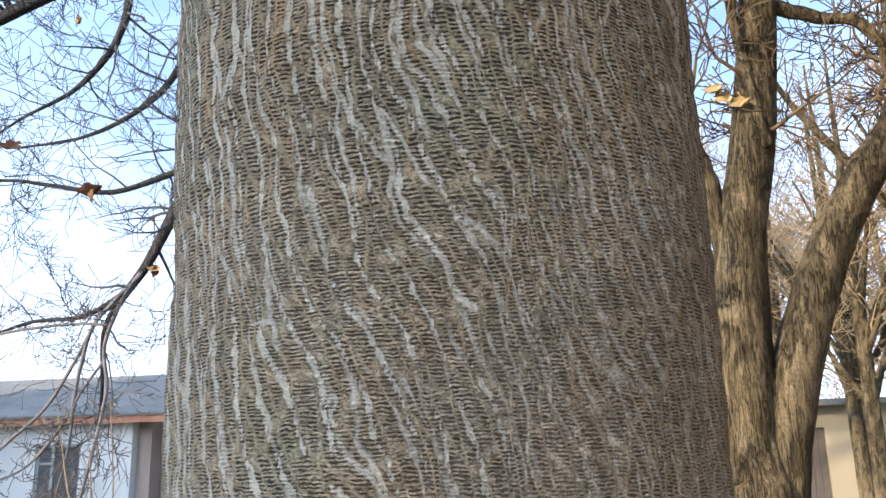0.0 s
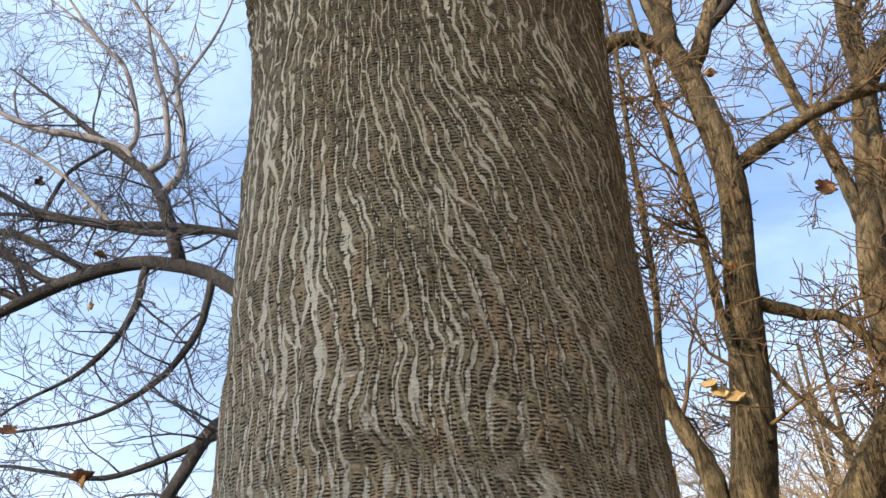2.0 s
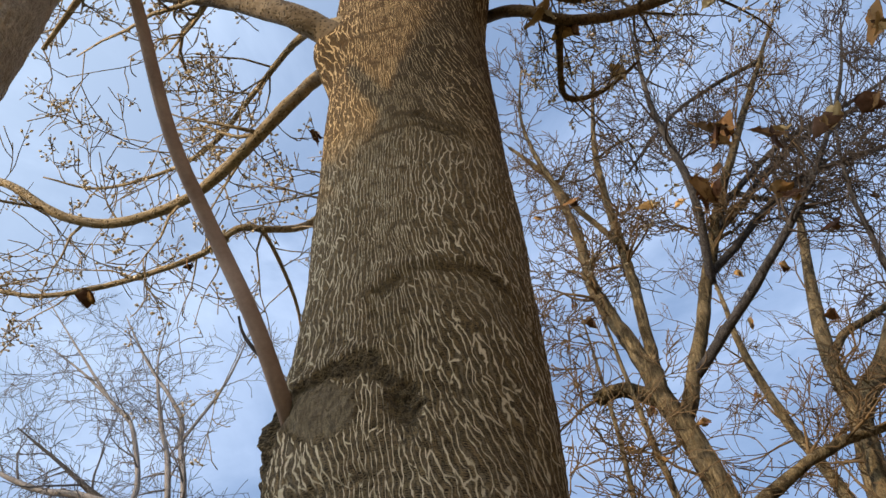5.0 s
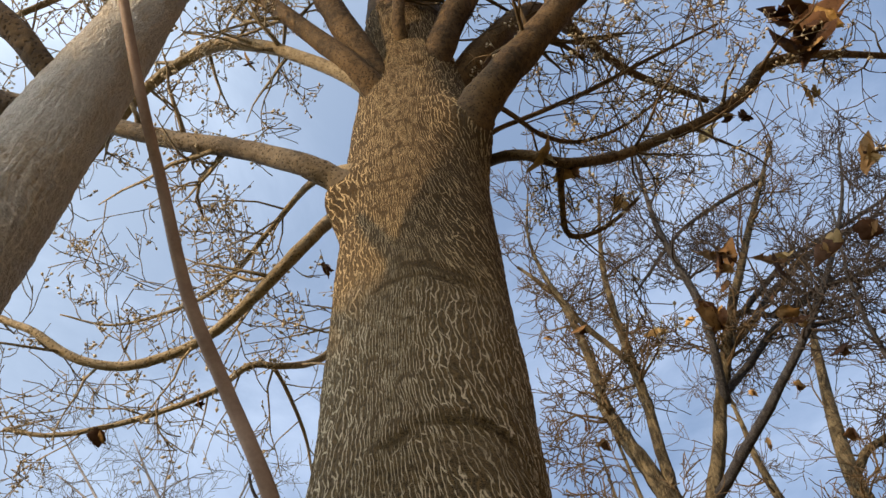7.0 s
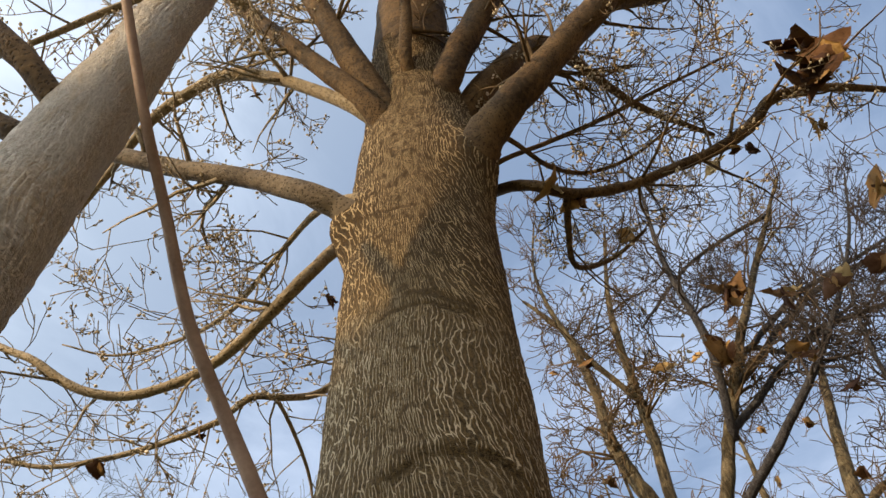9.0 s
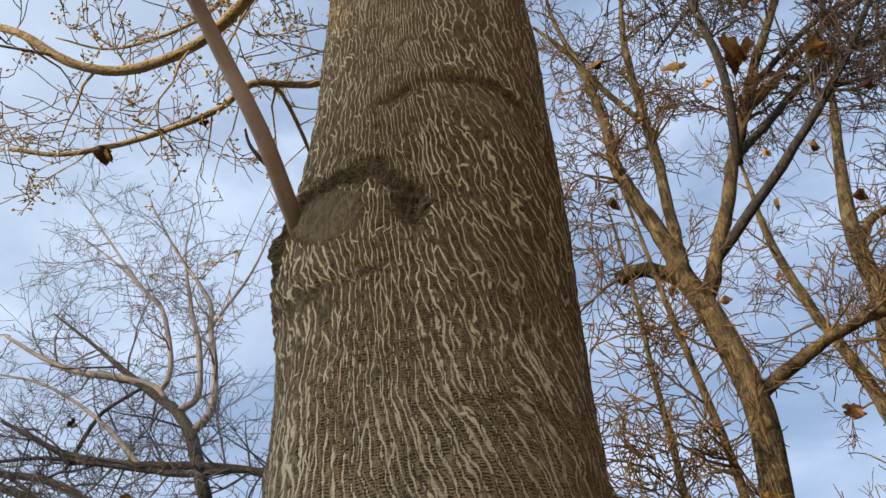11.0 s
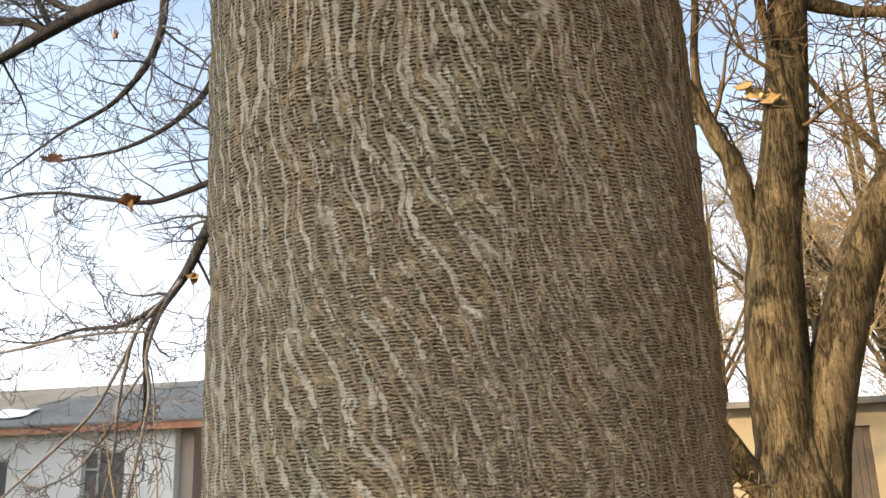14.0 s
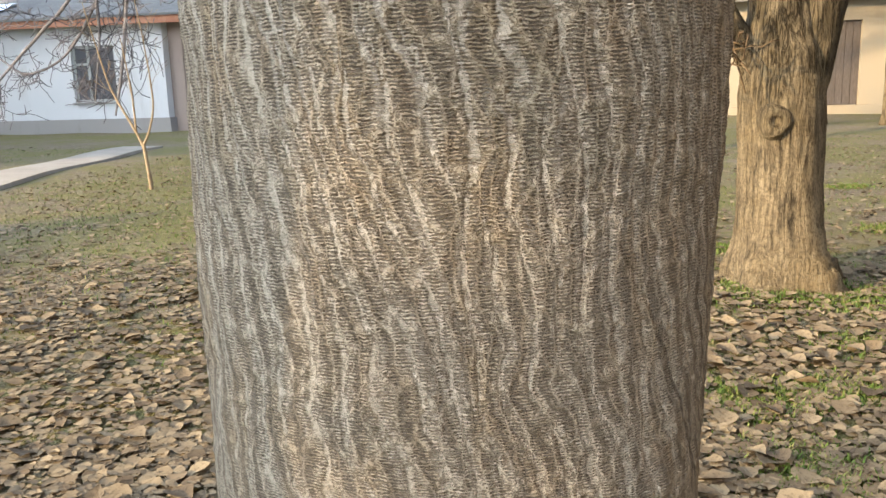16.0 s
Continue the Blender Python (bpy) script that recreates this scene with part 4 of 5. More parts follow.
# ---- other trees ----
def grown_tree(name, label, at, courses, bark, twig_mat, habit, every, length, level, seed, first=0.15, dim=(), dim_mat=None, dim_bark=None, sparse=99):
    """A bare tree: its trunk first, then its limbs, all given as courses of (x, y, z, radius)."""
    rnd = random.Random(seed)
    tree = thing(name, at, label, "tree")
    base = Vector(at)
    brush, dark_brush, ends = Shape(), Shape(), []
    for k, rows in enumerate(courses):
        stout = max(r[3] for r in rows) > 0.1
        pts, radii = curve_through([(r[0] - base.x, r[1] - base.y, r[2] - base.z, r[3]) for r in rows], 8 if stout else 5)
        pts, radii = knobbly(rnd, pts, radii, 0.012 if stout else 0.12)
        s = Shape()
        s.tube(pts, radii, 18 if stout else 8)
        if stout:
            for i, v in enumerate(s.v):
                ring, w = divmod(i, 18)
                c = pts[ring]
                z = c.z
                lobes = 1 + 0.05 * math.sin(3 * w * 0.349 + z * 1.5) + 0.035 * math.sin(7 * w * 0.349 - z * 2.2) + rnd.uniform(-0.015, 0.015)
                if z < 0.35 and k == 0:
                    lobes += (0.35 - max(z, 0)) ** 2 * 2.2 * (1 + math.sin(5 * w * 0.349 + 1))
                s.v[i] = c + (v - c) * lobes
        # dim limbs: shade (forked tree) and haze (spreading tree) are put into the colour
        part("trunk" if k == 0 else "limb", s, dim_bark if k in dim else bark, tree)
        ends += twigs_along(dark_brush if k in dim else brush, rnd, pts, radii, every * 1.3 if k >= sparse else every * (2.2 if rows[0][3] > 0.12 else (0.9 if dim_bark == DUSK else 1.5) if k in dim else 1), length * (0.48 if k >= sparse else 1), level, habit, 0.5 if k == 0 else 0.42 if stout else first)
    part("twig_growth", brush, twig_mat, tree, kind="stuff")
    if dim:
        part("twig_growth", dark_brush, dim_mat, tree, "bare twigs with their light put into the tone", kind="stuff")
    return tree, ends


FORKED = dict(crook=0.28, lift=0.03, thin=0.0046, thick=0.016, count=5, angle=(0.45, 1.2), ratio=(0.4, 0.7))
DROOP = dict(crook=0.22, lift=0.03, thin=0.0050, thick=0.022, count=4, angle=(0.5, 1.3), ratio=(0.4, 0.7))

A = 5.0
forked, _ = grown_tree("forked_tree", "old forked tree with furrowed golden-brown bark and a round knot", (1.06, A, 0), (
    ((1.05, A, -0.05, 0.26), (1.04, A, 0.15, 0.24), (1.03, A, 0.5, 0.215), (1.02, A, 0.9, 0.222), (1.01, A, 1.2, 0.215), (0.99, A, 1.5, 0.165), (0.99, A, 1.87, 0.165), (1.02, A, 2.28, 0.155), (1.08, A, 2.7, 0.135), (1.18, A, 3.15, 0.125), (1.27, A, 3.73, 0.112), (1.33, A, 4.2, 0.106), (1.44, A, 5.0, 0.10), (1.35, A, 5.87, 0.094), (1.23, A, 6.35, 0.085)),
    ((1.07, A, 0.8, 0.08), (1.1, A, 1.1, 0.15), (1.18, A, 1.5, 0.14), (1.31, A, 1.95, 0.13), (1.53, A, 2.51, 0.12), (1.77, A, 2.93, 0.108), (2.1, A, 3.4, 0.10), (2.4, A + 0.1, 4.2, 0.085), (2.6, A + 0.3, 5.4, 0.06), (2.9, A + 0.5, 6.8, 0.03)),
    ((1.02, A, 0.8, 0.05), (0.9, A, 1.1, 0.085), (0.72, A - 0.05, 1.4, 0.075), (0.5, A - 0.1, 1.8, 0.06), (0.3, A - 0.1, 2.5, 0.04)),
    ((1.03, A, 2.35, 0.08), (0.95, A, 2.68, 0.07), (0.895, A, 3.0, 0.062), (0.80, A, 3.26, 0.052), (0.62, A, 3.7, 0.045), (0.35, A, 4.4, 0.035), (0.1, A, 5.4, 0.02)),
    ((1.4, A, 4.03, 0.05), (1.65, A, 3.93, 0.036), (1.85, A, 3.89, 0.034), (1.98, A, 3.73, 0.032), (2.15, A, 3.5, 0.025), (2.5, A, 3.3, 0.015)),
    ((1.47, A, 5.1, 0.06), (2.0, A, 5.44, 0.045), (2.39, A, 5.62, 0.04), (2.9, A, 5.75, 0.03), (3.6, A, 6.2, 0.015)),
    ((1.23, A, 6.3, 0.07), (0.96, A, 6.48, 0.065), (0.74, A, 6.42, 0.07)),
    ((1.25, A, 6.3, 0.085), (1.15, A, 6.95, 0.075), (1.04, A, 7.46, 0.068), (0.98, A, 7.92, 0.062), (0.99, A, 8.7, 0.05), (0.88, A, 9.9, 0.034), (0.52, A, 10.8, 0.02)),
    ((1.24, A, 6.3, 0.07), (1.30, A, 7.0, 0.053), (1.36, A, 7.8, 0.049), (1.38, A, 8.5, 0.05), (1.43, A, 9.6, 0.042), (1.53, A, 10.6, 0.033), (1.9, A, 12.5, 0.015)),
    ((1.32, A, 5.95, 0.075), (1.53, A, 6.46, 0.065), (1.81, A, 7.12, 0.063), (2.02, A, 7.7, 0.063), (2.38, A, 8.55, 0.058), (2.73, A, 9.34, 0.052), (3.5, A, 10.9, 0.042), (4.5, A, 12.9, 0.02)),
    ((2.04, A, 7.7, 0.045), (2.41, A, 8.08, 0.04), (2.89, A, 8.60, 0.038), (3.44, A, 9.06, 0.034), (3.86, A, 9.19, 0.03), (4.6, A, 9.4, 0.018)),
    ((2.32, A, 8.4, 0.045), (2.64, A, 8.69, 0.042), (3.17, A, 9.29, 0.038), (3.88, A, 9.91, 0.033), (4.9, A, 10.42, 0.018)),
    ((1.57, A, 6.5, 0.05), (2.2, A - 0.4, 7.0, 0.045), (3.0, A - 0.7, 7.9, 0.035), (3.9, A - 0.8, 9.4, 0.02), (4.6, A - 0.8, 11, 0.01)),
    ((2.04, A, 7.6, 0.045), (2.1, A - 0.5, 8.4, 0.04), (2.0, A - 0.9, 9.6, 0.03), (2.2, A - 1.1, 11.4, 0.012)),
    ((1.39, A, 8.4, 0.035), (0.9, A - 0.3, 9.2, 0.028), (0.7, A - 0.4, 10.6, 0.02), (0.9, A - 0.4, 12.2, 0.01)),
    ((2.62, A, 8.9, 0.035), (3.3, A - 0.3, 9.3, 0.03), (4.2, A - 0.5, 9.6, 0.022), (5.4, A - 0.5, 10.4, 0.01)),
    ((2.9, A, 5.75, 0.03), (3.2, A - 0.4, 6.6, 0.028), (3.3, A - 0.7, 7.8, 0.02), (3.7, A - 0.9, 9.2, 0.01)),
    ((0.9, A, 3.0, 0.03), (0.74, A, 3.57, 0.026), (0.78, A, 4.12, 0.024), (0.8, A, 4.79, 0.024), (0.8, A, 5.28, 0.022), (0.82, A, 6.22, 0.018), (0.8, A, 7.5, 0.008)),
    ((1.25, A - 0.1, 3.1, 0.034), (1.2, A - 0.1, 3.41, 0.032), (1.14, A - 0.1, 3.91, 0.03), (1.13, A - 0.1, 4.55, 0.03), (1.09, A - 0.1, 5.13, 0.028), (1.02, A - 0.1, 6.12, 0.022), (0.95, A - 0.1, 7.6, 0.01)),
    ((2.42, A, 8.6, 0.04), (2.65, A, 8.95, 0.036), (2.88, A, 8.82, 0.031), (3.06, A, 8.76, 0.028), (3.41, A, 8.98, 0.023), (3.94, A, 9.39, 0.014)),
    ((3.95, A, 11.85, 0.032), (3.59, A, 11.65, 0.028), (3.12, A, 11.33, 0.027), (2.66, A, 10.96, 0.022), (2.25, A, 10.45, 0.021), (1.94, A, 10.01, 0.017), (1.73, A, 9.70, 0.011)),
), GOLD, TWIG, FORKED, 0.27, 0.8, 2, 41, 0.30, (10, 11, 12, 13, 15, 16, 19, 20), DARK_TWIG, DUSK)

C = 8.2
behind, _ = grown_tree("bare_tree", "tall bare tree with pale brown limbs behind the forked tree", (3.3, C, 0), (
    ((3.3, C, -0.05, 0.22), (3.33, C, 1.5, 0.185), (3.38, C, 3.5, 0.175), (3.41, C, 4.8, 0.16), (3.46, C, 5.5, 0.10), (3.5, C, 6.2, 0.04)),
    ((3.4, C, 4.4, 0.15), (3.48, C, 5.85, 0.155), (3.74, C, 6.95, 0.15), (3.94, C, 7.82, 0.145), (4.1, C, 8.52, 0.125), (4.18, C, 9.53, 0.11), (4.5, C, 10.9, 0.085), (5.04, C, 12.76, 0.05)),
    ((4.0, C, 8.2, 0.12), (4.3, C, 8.75, 0.14), (4.56, C, 9.02, 0.14), (4.86, C, 9.38, 0.13), (5.6, C, 10.6, 0.07)),
    ((3.6, C, 6.1, 0.09), (3.54, C, 6.75, 0.083), (3.46, C, 7.56, 0.072), (3.31, C, 8.29, 0.067), (3.21, C, 9.09, 0.06), (3.17, C, 9.98, 0.048), (3.22, C, 10.7, 0.035), (3.3, C, 12.0, 0.015)),
    ((4.2, C, 9.5, 0.07), (4.57, C, 9.90, 0.06), (5.19, C, 10.22, 0.052), (6.2, C, 10.9, 0.03)),
    ((3.45, C, 4.0, 0.06), (4.3, C, 4.9, 0.05), (5.2, C, 5.6, 0.03), (6.2, C, 6.8, 0.015)),
    ((3.4, C, 3.2, 0.05), (2.7, C, 4.2, 0.04), (2.2, C, 5.0, 0.025), (1.8, C, 6.4, 0.012)),
), GOLD, TWIG, FORKED, 0.36, 1.1, 2, 43)

B = 9.5
weeping, _ = grown_tree("spreading_tree", "dark spreading tree with arching limbs and drooping bare twigs", (-2.5, B + 0.3, 0), (
    ((-2.5, B + 0.3, -0.05, 0.3), (-2.5, B + 0.3, 1.0, 0.25), (-2.55, B + 0.2, 3.0, 0.22), (-2.7, B + 0.1, 4.8, 0.2), (-3.0, B, 6.0, 0.17), (-3.74, B, 6.99, 0.12), (-4.18, B, 7.39, 0.105), (-4.61, B, 7.66, 0.1), (-5.3, B, 7.86, 0.10), (-5.88, B, 7.86, 0.10), (-6.53, B, 7.7, 0.095), (-7.08, B, 7.48, 0.09), (-7.9, B, 7.1, 0.06), (-9.0, B, 6.6, 0.03)),
    ((-4.92, B, 7.84, 0.099), (-5.18, B, 8.54, 0.094), (-5.38, B, 9.06, 0.092), (-5.71, B, 9.53, 0.085), (-6.14, B, 9.91, 0.075), (-6.8, B, 10.51, 0.055), (-7.52, B, 11.21, 0.035), (-8.6, B, 12.2, 0.015)),
    ((-5.34, B, 9.1, 0.066), (-5.13, B, 9.44, 0.058), (-5.2, B, 10.21, 0.05), (-5.45, B, 11.2, 0.045), (-5.62, B, 11.9, 0.04), (-6.55, B, 13.41, 0.028), (-7.35, B, 14.92, 0.012)),
    ((-5.67, B, 9.52, 0.06), (-5.4, B, 9.8, 0.052), (-5.59, B, 10.84, 0.045), (-5.9, B, 11.74, 0.04), (-6.3, B, 13.2, 0.02), (-6.4, B, 14.5, 0.01)),
    ((-6.09, B, 9.9, 0.052), (-5.99, B, 10.44, 0.046), (-6.45, B, 11.83, 0.038), (-7.0, B, 12.5, 0.033), (-8.06, B, 14.06, 0.022), (-9.32, B, 15.95, 0.01)),
    ((-3.2, B, 7.4, 0.06), (-4.09, B, 8.2, 0.045), (-5.28, B, 8.35, 0.05), (-6.0, B, 8.54, 0.046), (-6.93, B, 8.81, 0.04), (-7.88, B, 9.04, 0.032), (-9.2, B, 9.1, 0.015)),
    ((-2.9, B, 5.6, 0.11), (-4.0, B, 5.4, 0.095), (-4.45, B, 4.74, 0.08), (-4.65, B, 4.36, 0.07), (-4.91, B, 3.84, 0.06), (-5.2, B, 3.44, 0.048), (-5.39, B, 3.04, 0.034), (-5.36, B, 2.31, 0.018), (-5.4, B, 1.7, 0.008)),
    ((-5.2, B, 3.5, 0.036), (-5.66, B, 3.26, 0.03), (-6.32, B, 3.22, 0.022), (-6.9, B, 3.1, 0.014), (-7.6, B, 3.2, 0.007)),
    ((-3.4, B, 5.5, 0.06), (-4.54, B, 5.04, 0.044), (-5.42, B, 4.81, 0.034), (-6.19, B, 4.94, 0.027), (-6.99, B, 5.08, 0.02), (-8.2, B, 5.0, 0.01)),
    ((-5.4, B, 7.8, 0.06), (-5.5, B, 7.0, 0.05), (-6.0, B, 6.3, 0.035), (-6.8, B, 5.9, 0.02), (-7.6, B, 5.4, 0.01)),
    ((-4.4, B, 7.5, 0.06), (-4.5, B, 6.7, 0.05), (-5.0, B, 6.0, 0.04), (-5.8, B, 5.6, 0.025), (-6.8, B, 5.5, 0.012)),
    ((-5.95, B, 9.8, 0.06), (-6.22, B, 10.1, 0.055), (-7.0, B, 10.45, 0.06), (-7.7, B, 10.69, 0.055), (-8.5, B, 11.16, 0.042), (-9.4, B, 11.83, 0.03)),
    ((-6.0, B, 8.54, 0.042), (-7.0, B, 9.6, 0.035), (-8.2, B, 10.5, 0.024), (-9.4, B, 11.0, 0.012)),
    ((-6.45, B, 11.83, 0.03), (-7.6, B, 13.2, 0.024), (-8.7, B, 14.3, 0.012)),
    ((-5.45, B, 11.2, 0.03), (-4.9, B, 12.4, 0.022), (-4.6, B, 13.8, 0.01)),
    ((-7.1, B, 7.5, 0.05), (-7.6, B, 8.3, 0.04), (-8.4, B, 8.9, 0.025), (-9.4, B, 9.6, 0.012)),
    ((-3.6, B, 7.9, 0.07), (-4.27, B, 8.23, 0.06), (-5.19, B, 8.47, 0.062), (-6.13, B, 8.64, 0.058), (-7.31, B, 9.01, 0.05), (-8.14, B, 9.5, 0.04), (-8.73, B, 9.88, 0.03)),
    ((-5.95, B, 7.85, 0.06), (-6.39, B, 7.93, 0.055), (-6.88, B, 8.23, 0.058), (-7.56, B, 8.62, 0.058), (-8.37, B, 8.84, 0.052), (-9.04, B, 8.99, 0.035)),
    ((-6.5, B, 7.7, 0.055), (-6.88, B, 7.76, 0.055), (-7.42, B, 8.13, 0.062), (-7.95, B, 8.45, 0.065), (-8.3, B, 8.63, 0.06), (-9.04, B, 9.2, 0.04)),
    ((-6.6, B, 7.65, 0.05), (-7.08, B, 7.47, 0.055), (-7.55, B, 7.65, 0.06), (-7.99, B, 7.72, 0.06), (-8.55, B, 7.7, 0.045), (-9.3, B, 7.9, 0.02)),
    ((-6.4, B, 10.1, 0.03), (-6.58, B, 9.99, 0.028), (-6.97, B, 9.71, 0.032), (-7.15, B, 9.23, 0.034), (-7.29, B, 8.69, 0.03)),
    ((-4.95, B - 0.02, 3.78, 0.03), (-5.12, B - 0.12, 3.4, 0.027), (-5.2, B - 0.2, 3.1, 0.025), (-5.26, B - 0.2, 2.78, 0.022), (-5.19, B - 0.2, 2.38, 0.022), (-5.26, B - 0.2, 1.87, 0.020), (-5.38, B - 0.2, 1.28, 0.017), (-5.50, B - 0.2, 0.84, 0.011)),
    ((-5.08, B - 0.04, 3.6, 0.028), (-5.3, B - 0.14, 3.3, 0.025), (-5.44, B - 0.2, 3.05, 0.023), (-5.54, B - 0.2, 2.60, 0.023), (-5.59, B - 0.2, 2.16, 0.023), (-5.60, B - 0.2, 1.72, 0.014), (-5.74, B - 0.2, 1.01, 0.009)),
    ((-5.42, B - 0.2, 3.07, 0.020), (-5.72, B - 0.2, 2.49, 0.020), (-5.95, B - 0.2, 2.14, 0.021), (-6.36, B - 0.2, 1.79, 0.021), (-6.78, B - 0.2, 1.44, 0.018), (-7.06, B - 0.2, 1.20, 0.015)),
    ((-5.55, B - 0.2, 2.20, 0.018), (-5.87, B - 0.2, 1.73, 0.018), (-6.19, B - 0.2, 1.46, 0.014), (-6.60, B - 0.2, 1.35, 0.015), (-6.91, B - 0.2, 1.53, 0.009)),
    ((-5.24, B - 0.2, 2.70, 0.017), (-5.51, B - 0.2, 2.32, 0.014), (-5.74, B - 0.2, 1.89, 0.011), (-6.01, B - 0.2, 1.62, 0.009)),
    ((-5.23, B - 0.2, 3.10, 0.017), (-5.66, B - 0.2, 3.13, 0.018), (-6.33, B - 0.2, 3.09, 0.018), (-7.02, B - 0.2, 2.99, 0.018), (-7.39, B - 0.2, 2.95, 0.013)),
), DUSK, ASHEN_TWIG, DROOP, 0.27, 1.2, 2, 47, 0.15, (2, 3, 4, 11, 12, 13, 14, 21, 22, 23, 24, 25, 26), HAZED_TWIG, HAZED, 21)

# ---- the white house ----
H = 20.7


def white_house():
    house = thing("white_house", (-17.0, H, 0), "long low whitewashed house with a grey sheet roof and rusty eaves", "house")
    o = Vector((-17.0, H, 0))

    def box(name, lo, hi, mat, parent, label=""):
        s = Shape()
        s.box([a - b for a, b in zip(lo, o)], [a - b for a, b in zip(hi, o)])
        return part(name, s, mat, parent, label, smooth=False)

    openings = ((-13.53, -12.3, 0.8, 2.24), (-16.9, -15.7, 0.85, 2.12), (-20.2, -19.1, 0.8, 2.2))
    x = -24.0
    for a, b, c, d in sorted(openings):
        box("wall", (x, H, 0.36), (a, H + 0.3, 2.75), WHITEWASH, house)
        box("wall", (a, H, 0.36), (b, H + 0.3, c), WHITEWASH, house)
        box("wall", (a, H, d), (b, H + 0.3, 2.75), WHITEWASH, house)
        x = b
        w = part("window", Shape(), FRAME, house, "dim wooden casement window")
        for lo, hi in (((a, H + 0.08, c), (a + 0.07, H + 0.16, d)), ((b - 0.07, H + 0.08, c), (b, H + 0.16, d)), ((a, H + 0.08, c), (b, H + 0.16, c + 0.07)), ((a, H + 0.08, d - 0.07), (b, H + 0.16, d)), ((a + 0.40, H + 0.07, c + 0.07), (a + 0.48, H + 0.15, d - 0.07)), ((a + 0.07, H + 0.08, d - 0.5), (a + 0.40, H + 0.14, d - 0.44))):
            box("frame", lo, hi, FRAME, w)
        box("pane", (a + 0.07, H + 0.11, c + 0.07), (b - 0.07, H + 0.12, d - 0.07), GLASS, w)
        box("sill", (a - 0.06, H - 0.05, c - 0.05), (b + 0.06, H + 0.08, c - 0.003), PLINTH, house)
    box("wall", (x, H, 0.36), (-10.92, H + 0.3, 2.75), WHITEWASH, house)
    box("plinth", (-24.0, H - 0.06, -0.1), (-10.86, H + 0.3, 0.36), PLINTH, house, "grey rendered plinth")
    box("wall", (-10.95, H + 0.3, -0.1), (-10.55, H + 7.0, 2.75), SHADED_PLASTER, house, "gable wall with its shade put into a brown tone")
    box("wall", (-10.92, H + 0.9, -0.1), (-9.4, H + 1.2, 2.75), SHADED_PLASTER, house, "porch wall with its shade put into a brown tone")
    box("eave_board", (-24.3, H - 0.42, 2.70), (-9.3, H - 0.37, 2.9), RUST, house, "rusty reddish eave board")
    box("soffit", (-24.3, H - 0.37, 2.76), (-9.3, H + 0.3, 2.8), OLD_WOOD, house)
    roof = Shape()
    roof.v = [Vector(v) - o for v in ((-24.4, H - 0.46, 2.88), (-9.2, H - 0.46, 2.88), (-9.2, H + 4.0, 4.35), (-24.4, H + 4.0, 4.35), (-24.4, H - 0.46, 2.94), (-9.2, H - 0.46, 2.94), (-9.2, H + 4.0, 4.41), (-24.4, H + 4.0, 4.41), (-24.4, H + 8.0, 2.88), (-9.2, H + 8.0, 2.88))]
    roof.f = [(3, 2, 1, 0), (4, 5, 6, 7), (0, 1, 5, 4), (1, 2, 6, 5), (3, 0, 4, 7), (7, 6, 9, 8)]
    part("roof", roof, SLATE, house, smooth=False)
    return house


white_house()
s = Shape()
for i in range(5):
    for j in range(4):
        s.v.append((-17.6 + 0.5 * i, H + 0.2 + 0.28 * j, 3.2 + 0.092 * j + 0.03 * ((i * 7 + j * 5) % 3)))
for i in range(4):
    for j in range(3):
        a = i * 4 + j
        s.f.append((a, a + 4, a + 5, a + 1))
tagged(new("sheet", s.mesh("sheet", TARP)), "pale bluish plastic sheet lying on the grey roof", "sheet")


def cream_building():
    b = thing("cream_building", (7.0, 22.5, 0), "low cream building in sunlight with dark doorway", "house")

    def box(name, lo, hi, mat, parent, label=""):
        s = Shape()
        s.box([p - q for p, q in zip(lo, (7.0, 22.5, 0))], [p - q for p, q in zip(hi, (7.0, 22.5, 0))])
        return part(name, s, mat, parent, label, smooth=False)

    for x0, x1 in ((1.0, 5.1), (6.15, 8.2), (9.4, 14.0)):
        box("wall", (x0, 22.5, 0.2), (x1, 22.8, 2.7), CREAM, b)
    for x0, x1 in ((5.1, 6.15), (8.2, 9.4)):
        box("wall", (x0, 22.5, 2.2), (x1, 22.8, 2.7), CREAM, b)
    door = box("door", (5.1, 22.62, 0.2), (6.15, 22.7, 2.2), DOOR, b, "dark weathered plank door")
    box("door", (8.2, 22.62, 0.2), (9.4, 22.7, 2.2), DOOR, b, "dark weathered plank door")
    for k in range(6):
        box("plank", (5.12 + 0.172 * k, 22.6, 0.22), (5.28 + 0.172 * k, 22.62, 2.18), DOOR, door)
    box("plinth", (0.9, 22.35, -0.1), (14.1, 22.8, 0.2), CREAM, b, "cream rendered plinth")
    box("roof", (0.6, 22.0, 2.7), (14.4, 27.0, 2.85), SLATE, b)
    box("wall", (1.0, 22.8, -0.1), (1.3, 26.8, 2.7), CREAM, b)
    box("wall", (13.7, 22.8, -0.1), (14.0, 26.8, 2.7), CREAM, b)


cream_building()

s = Shape()
for k in range(12):
    t = k / 11
    x, y = -7.35 - 1.35 * t, 8.6 + 6.8 * t
    for side in (-0.42, 0.42):
        for z in (-0.03, 0.045):
            s.v.append((x + side, y, z + ground_height(x, y)))
for k in range(11):
    a = 4 * k
    s.f += [(a + 1, a + 3, a + 7, a + 5), (a, a + 1, a + 5, a + 4), (a + 2, a + 6, a + 7, a + 3)]
s.f += [(0, 2, 3, 1), (44, 45, 47, 46)]
tagged(new("path", s.mesh("path", CONCRETE, False)), "narrow pale concrete garden path", "path", kind="structure")

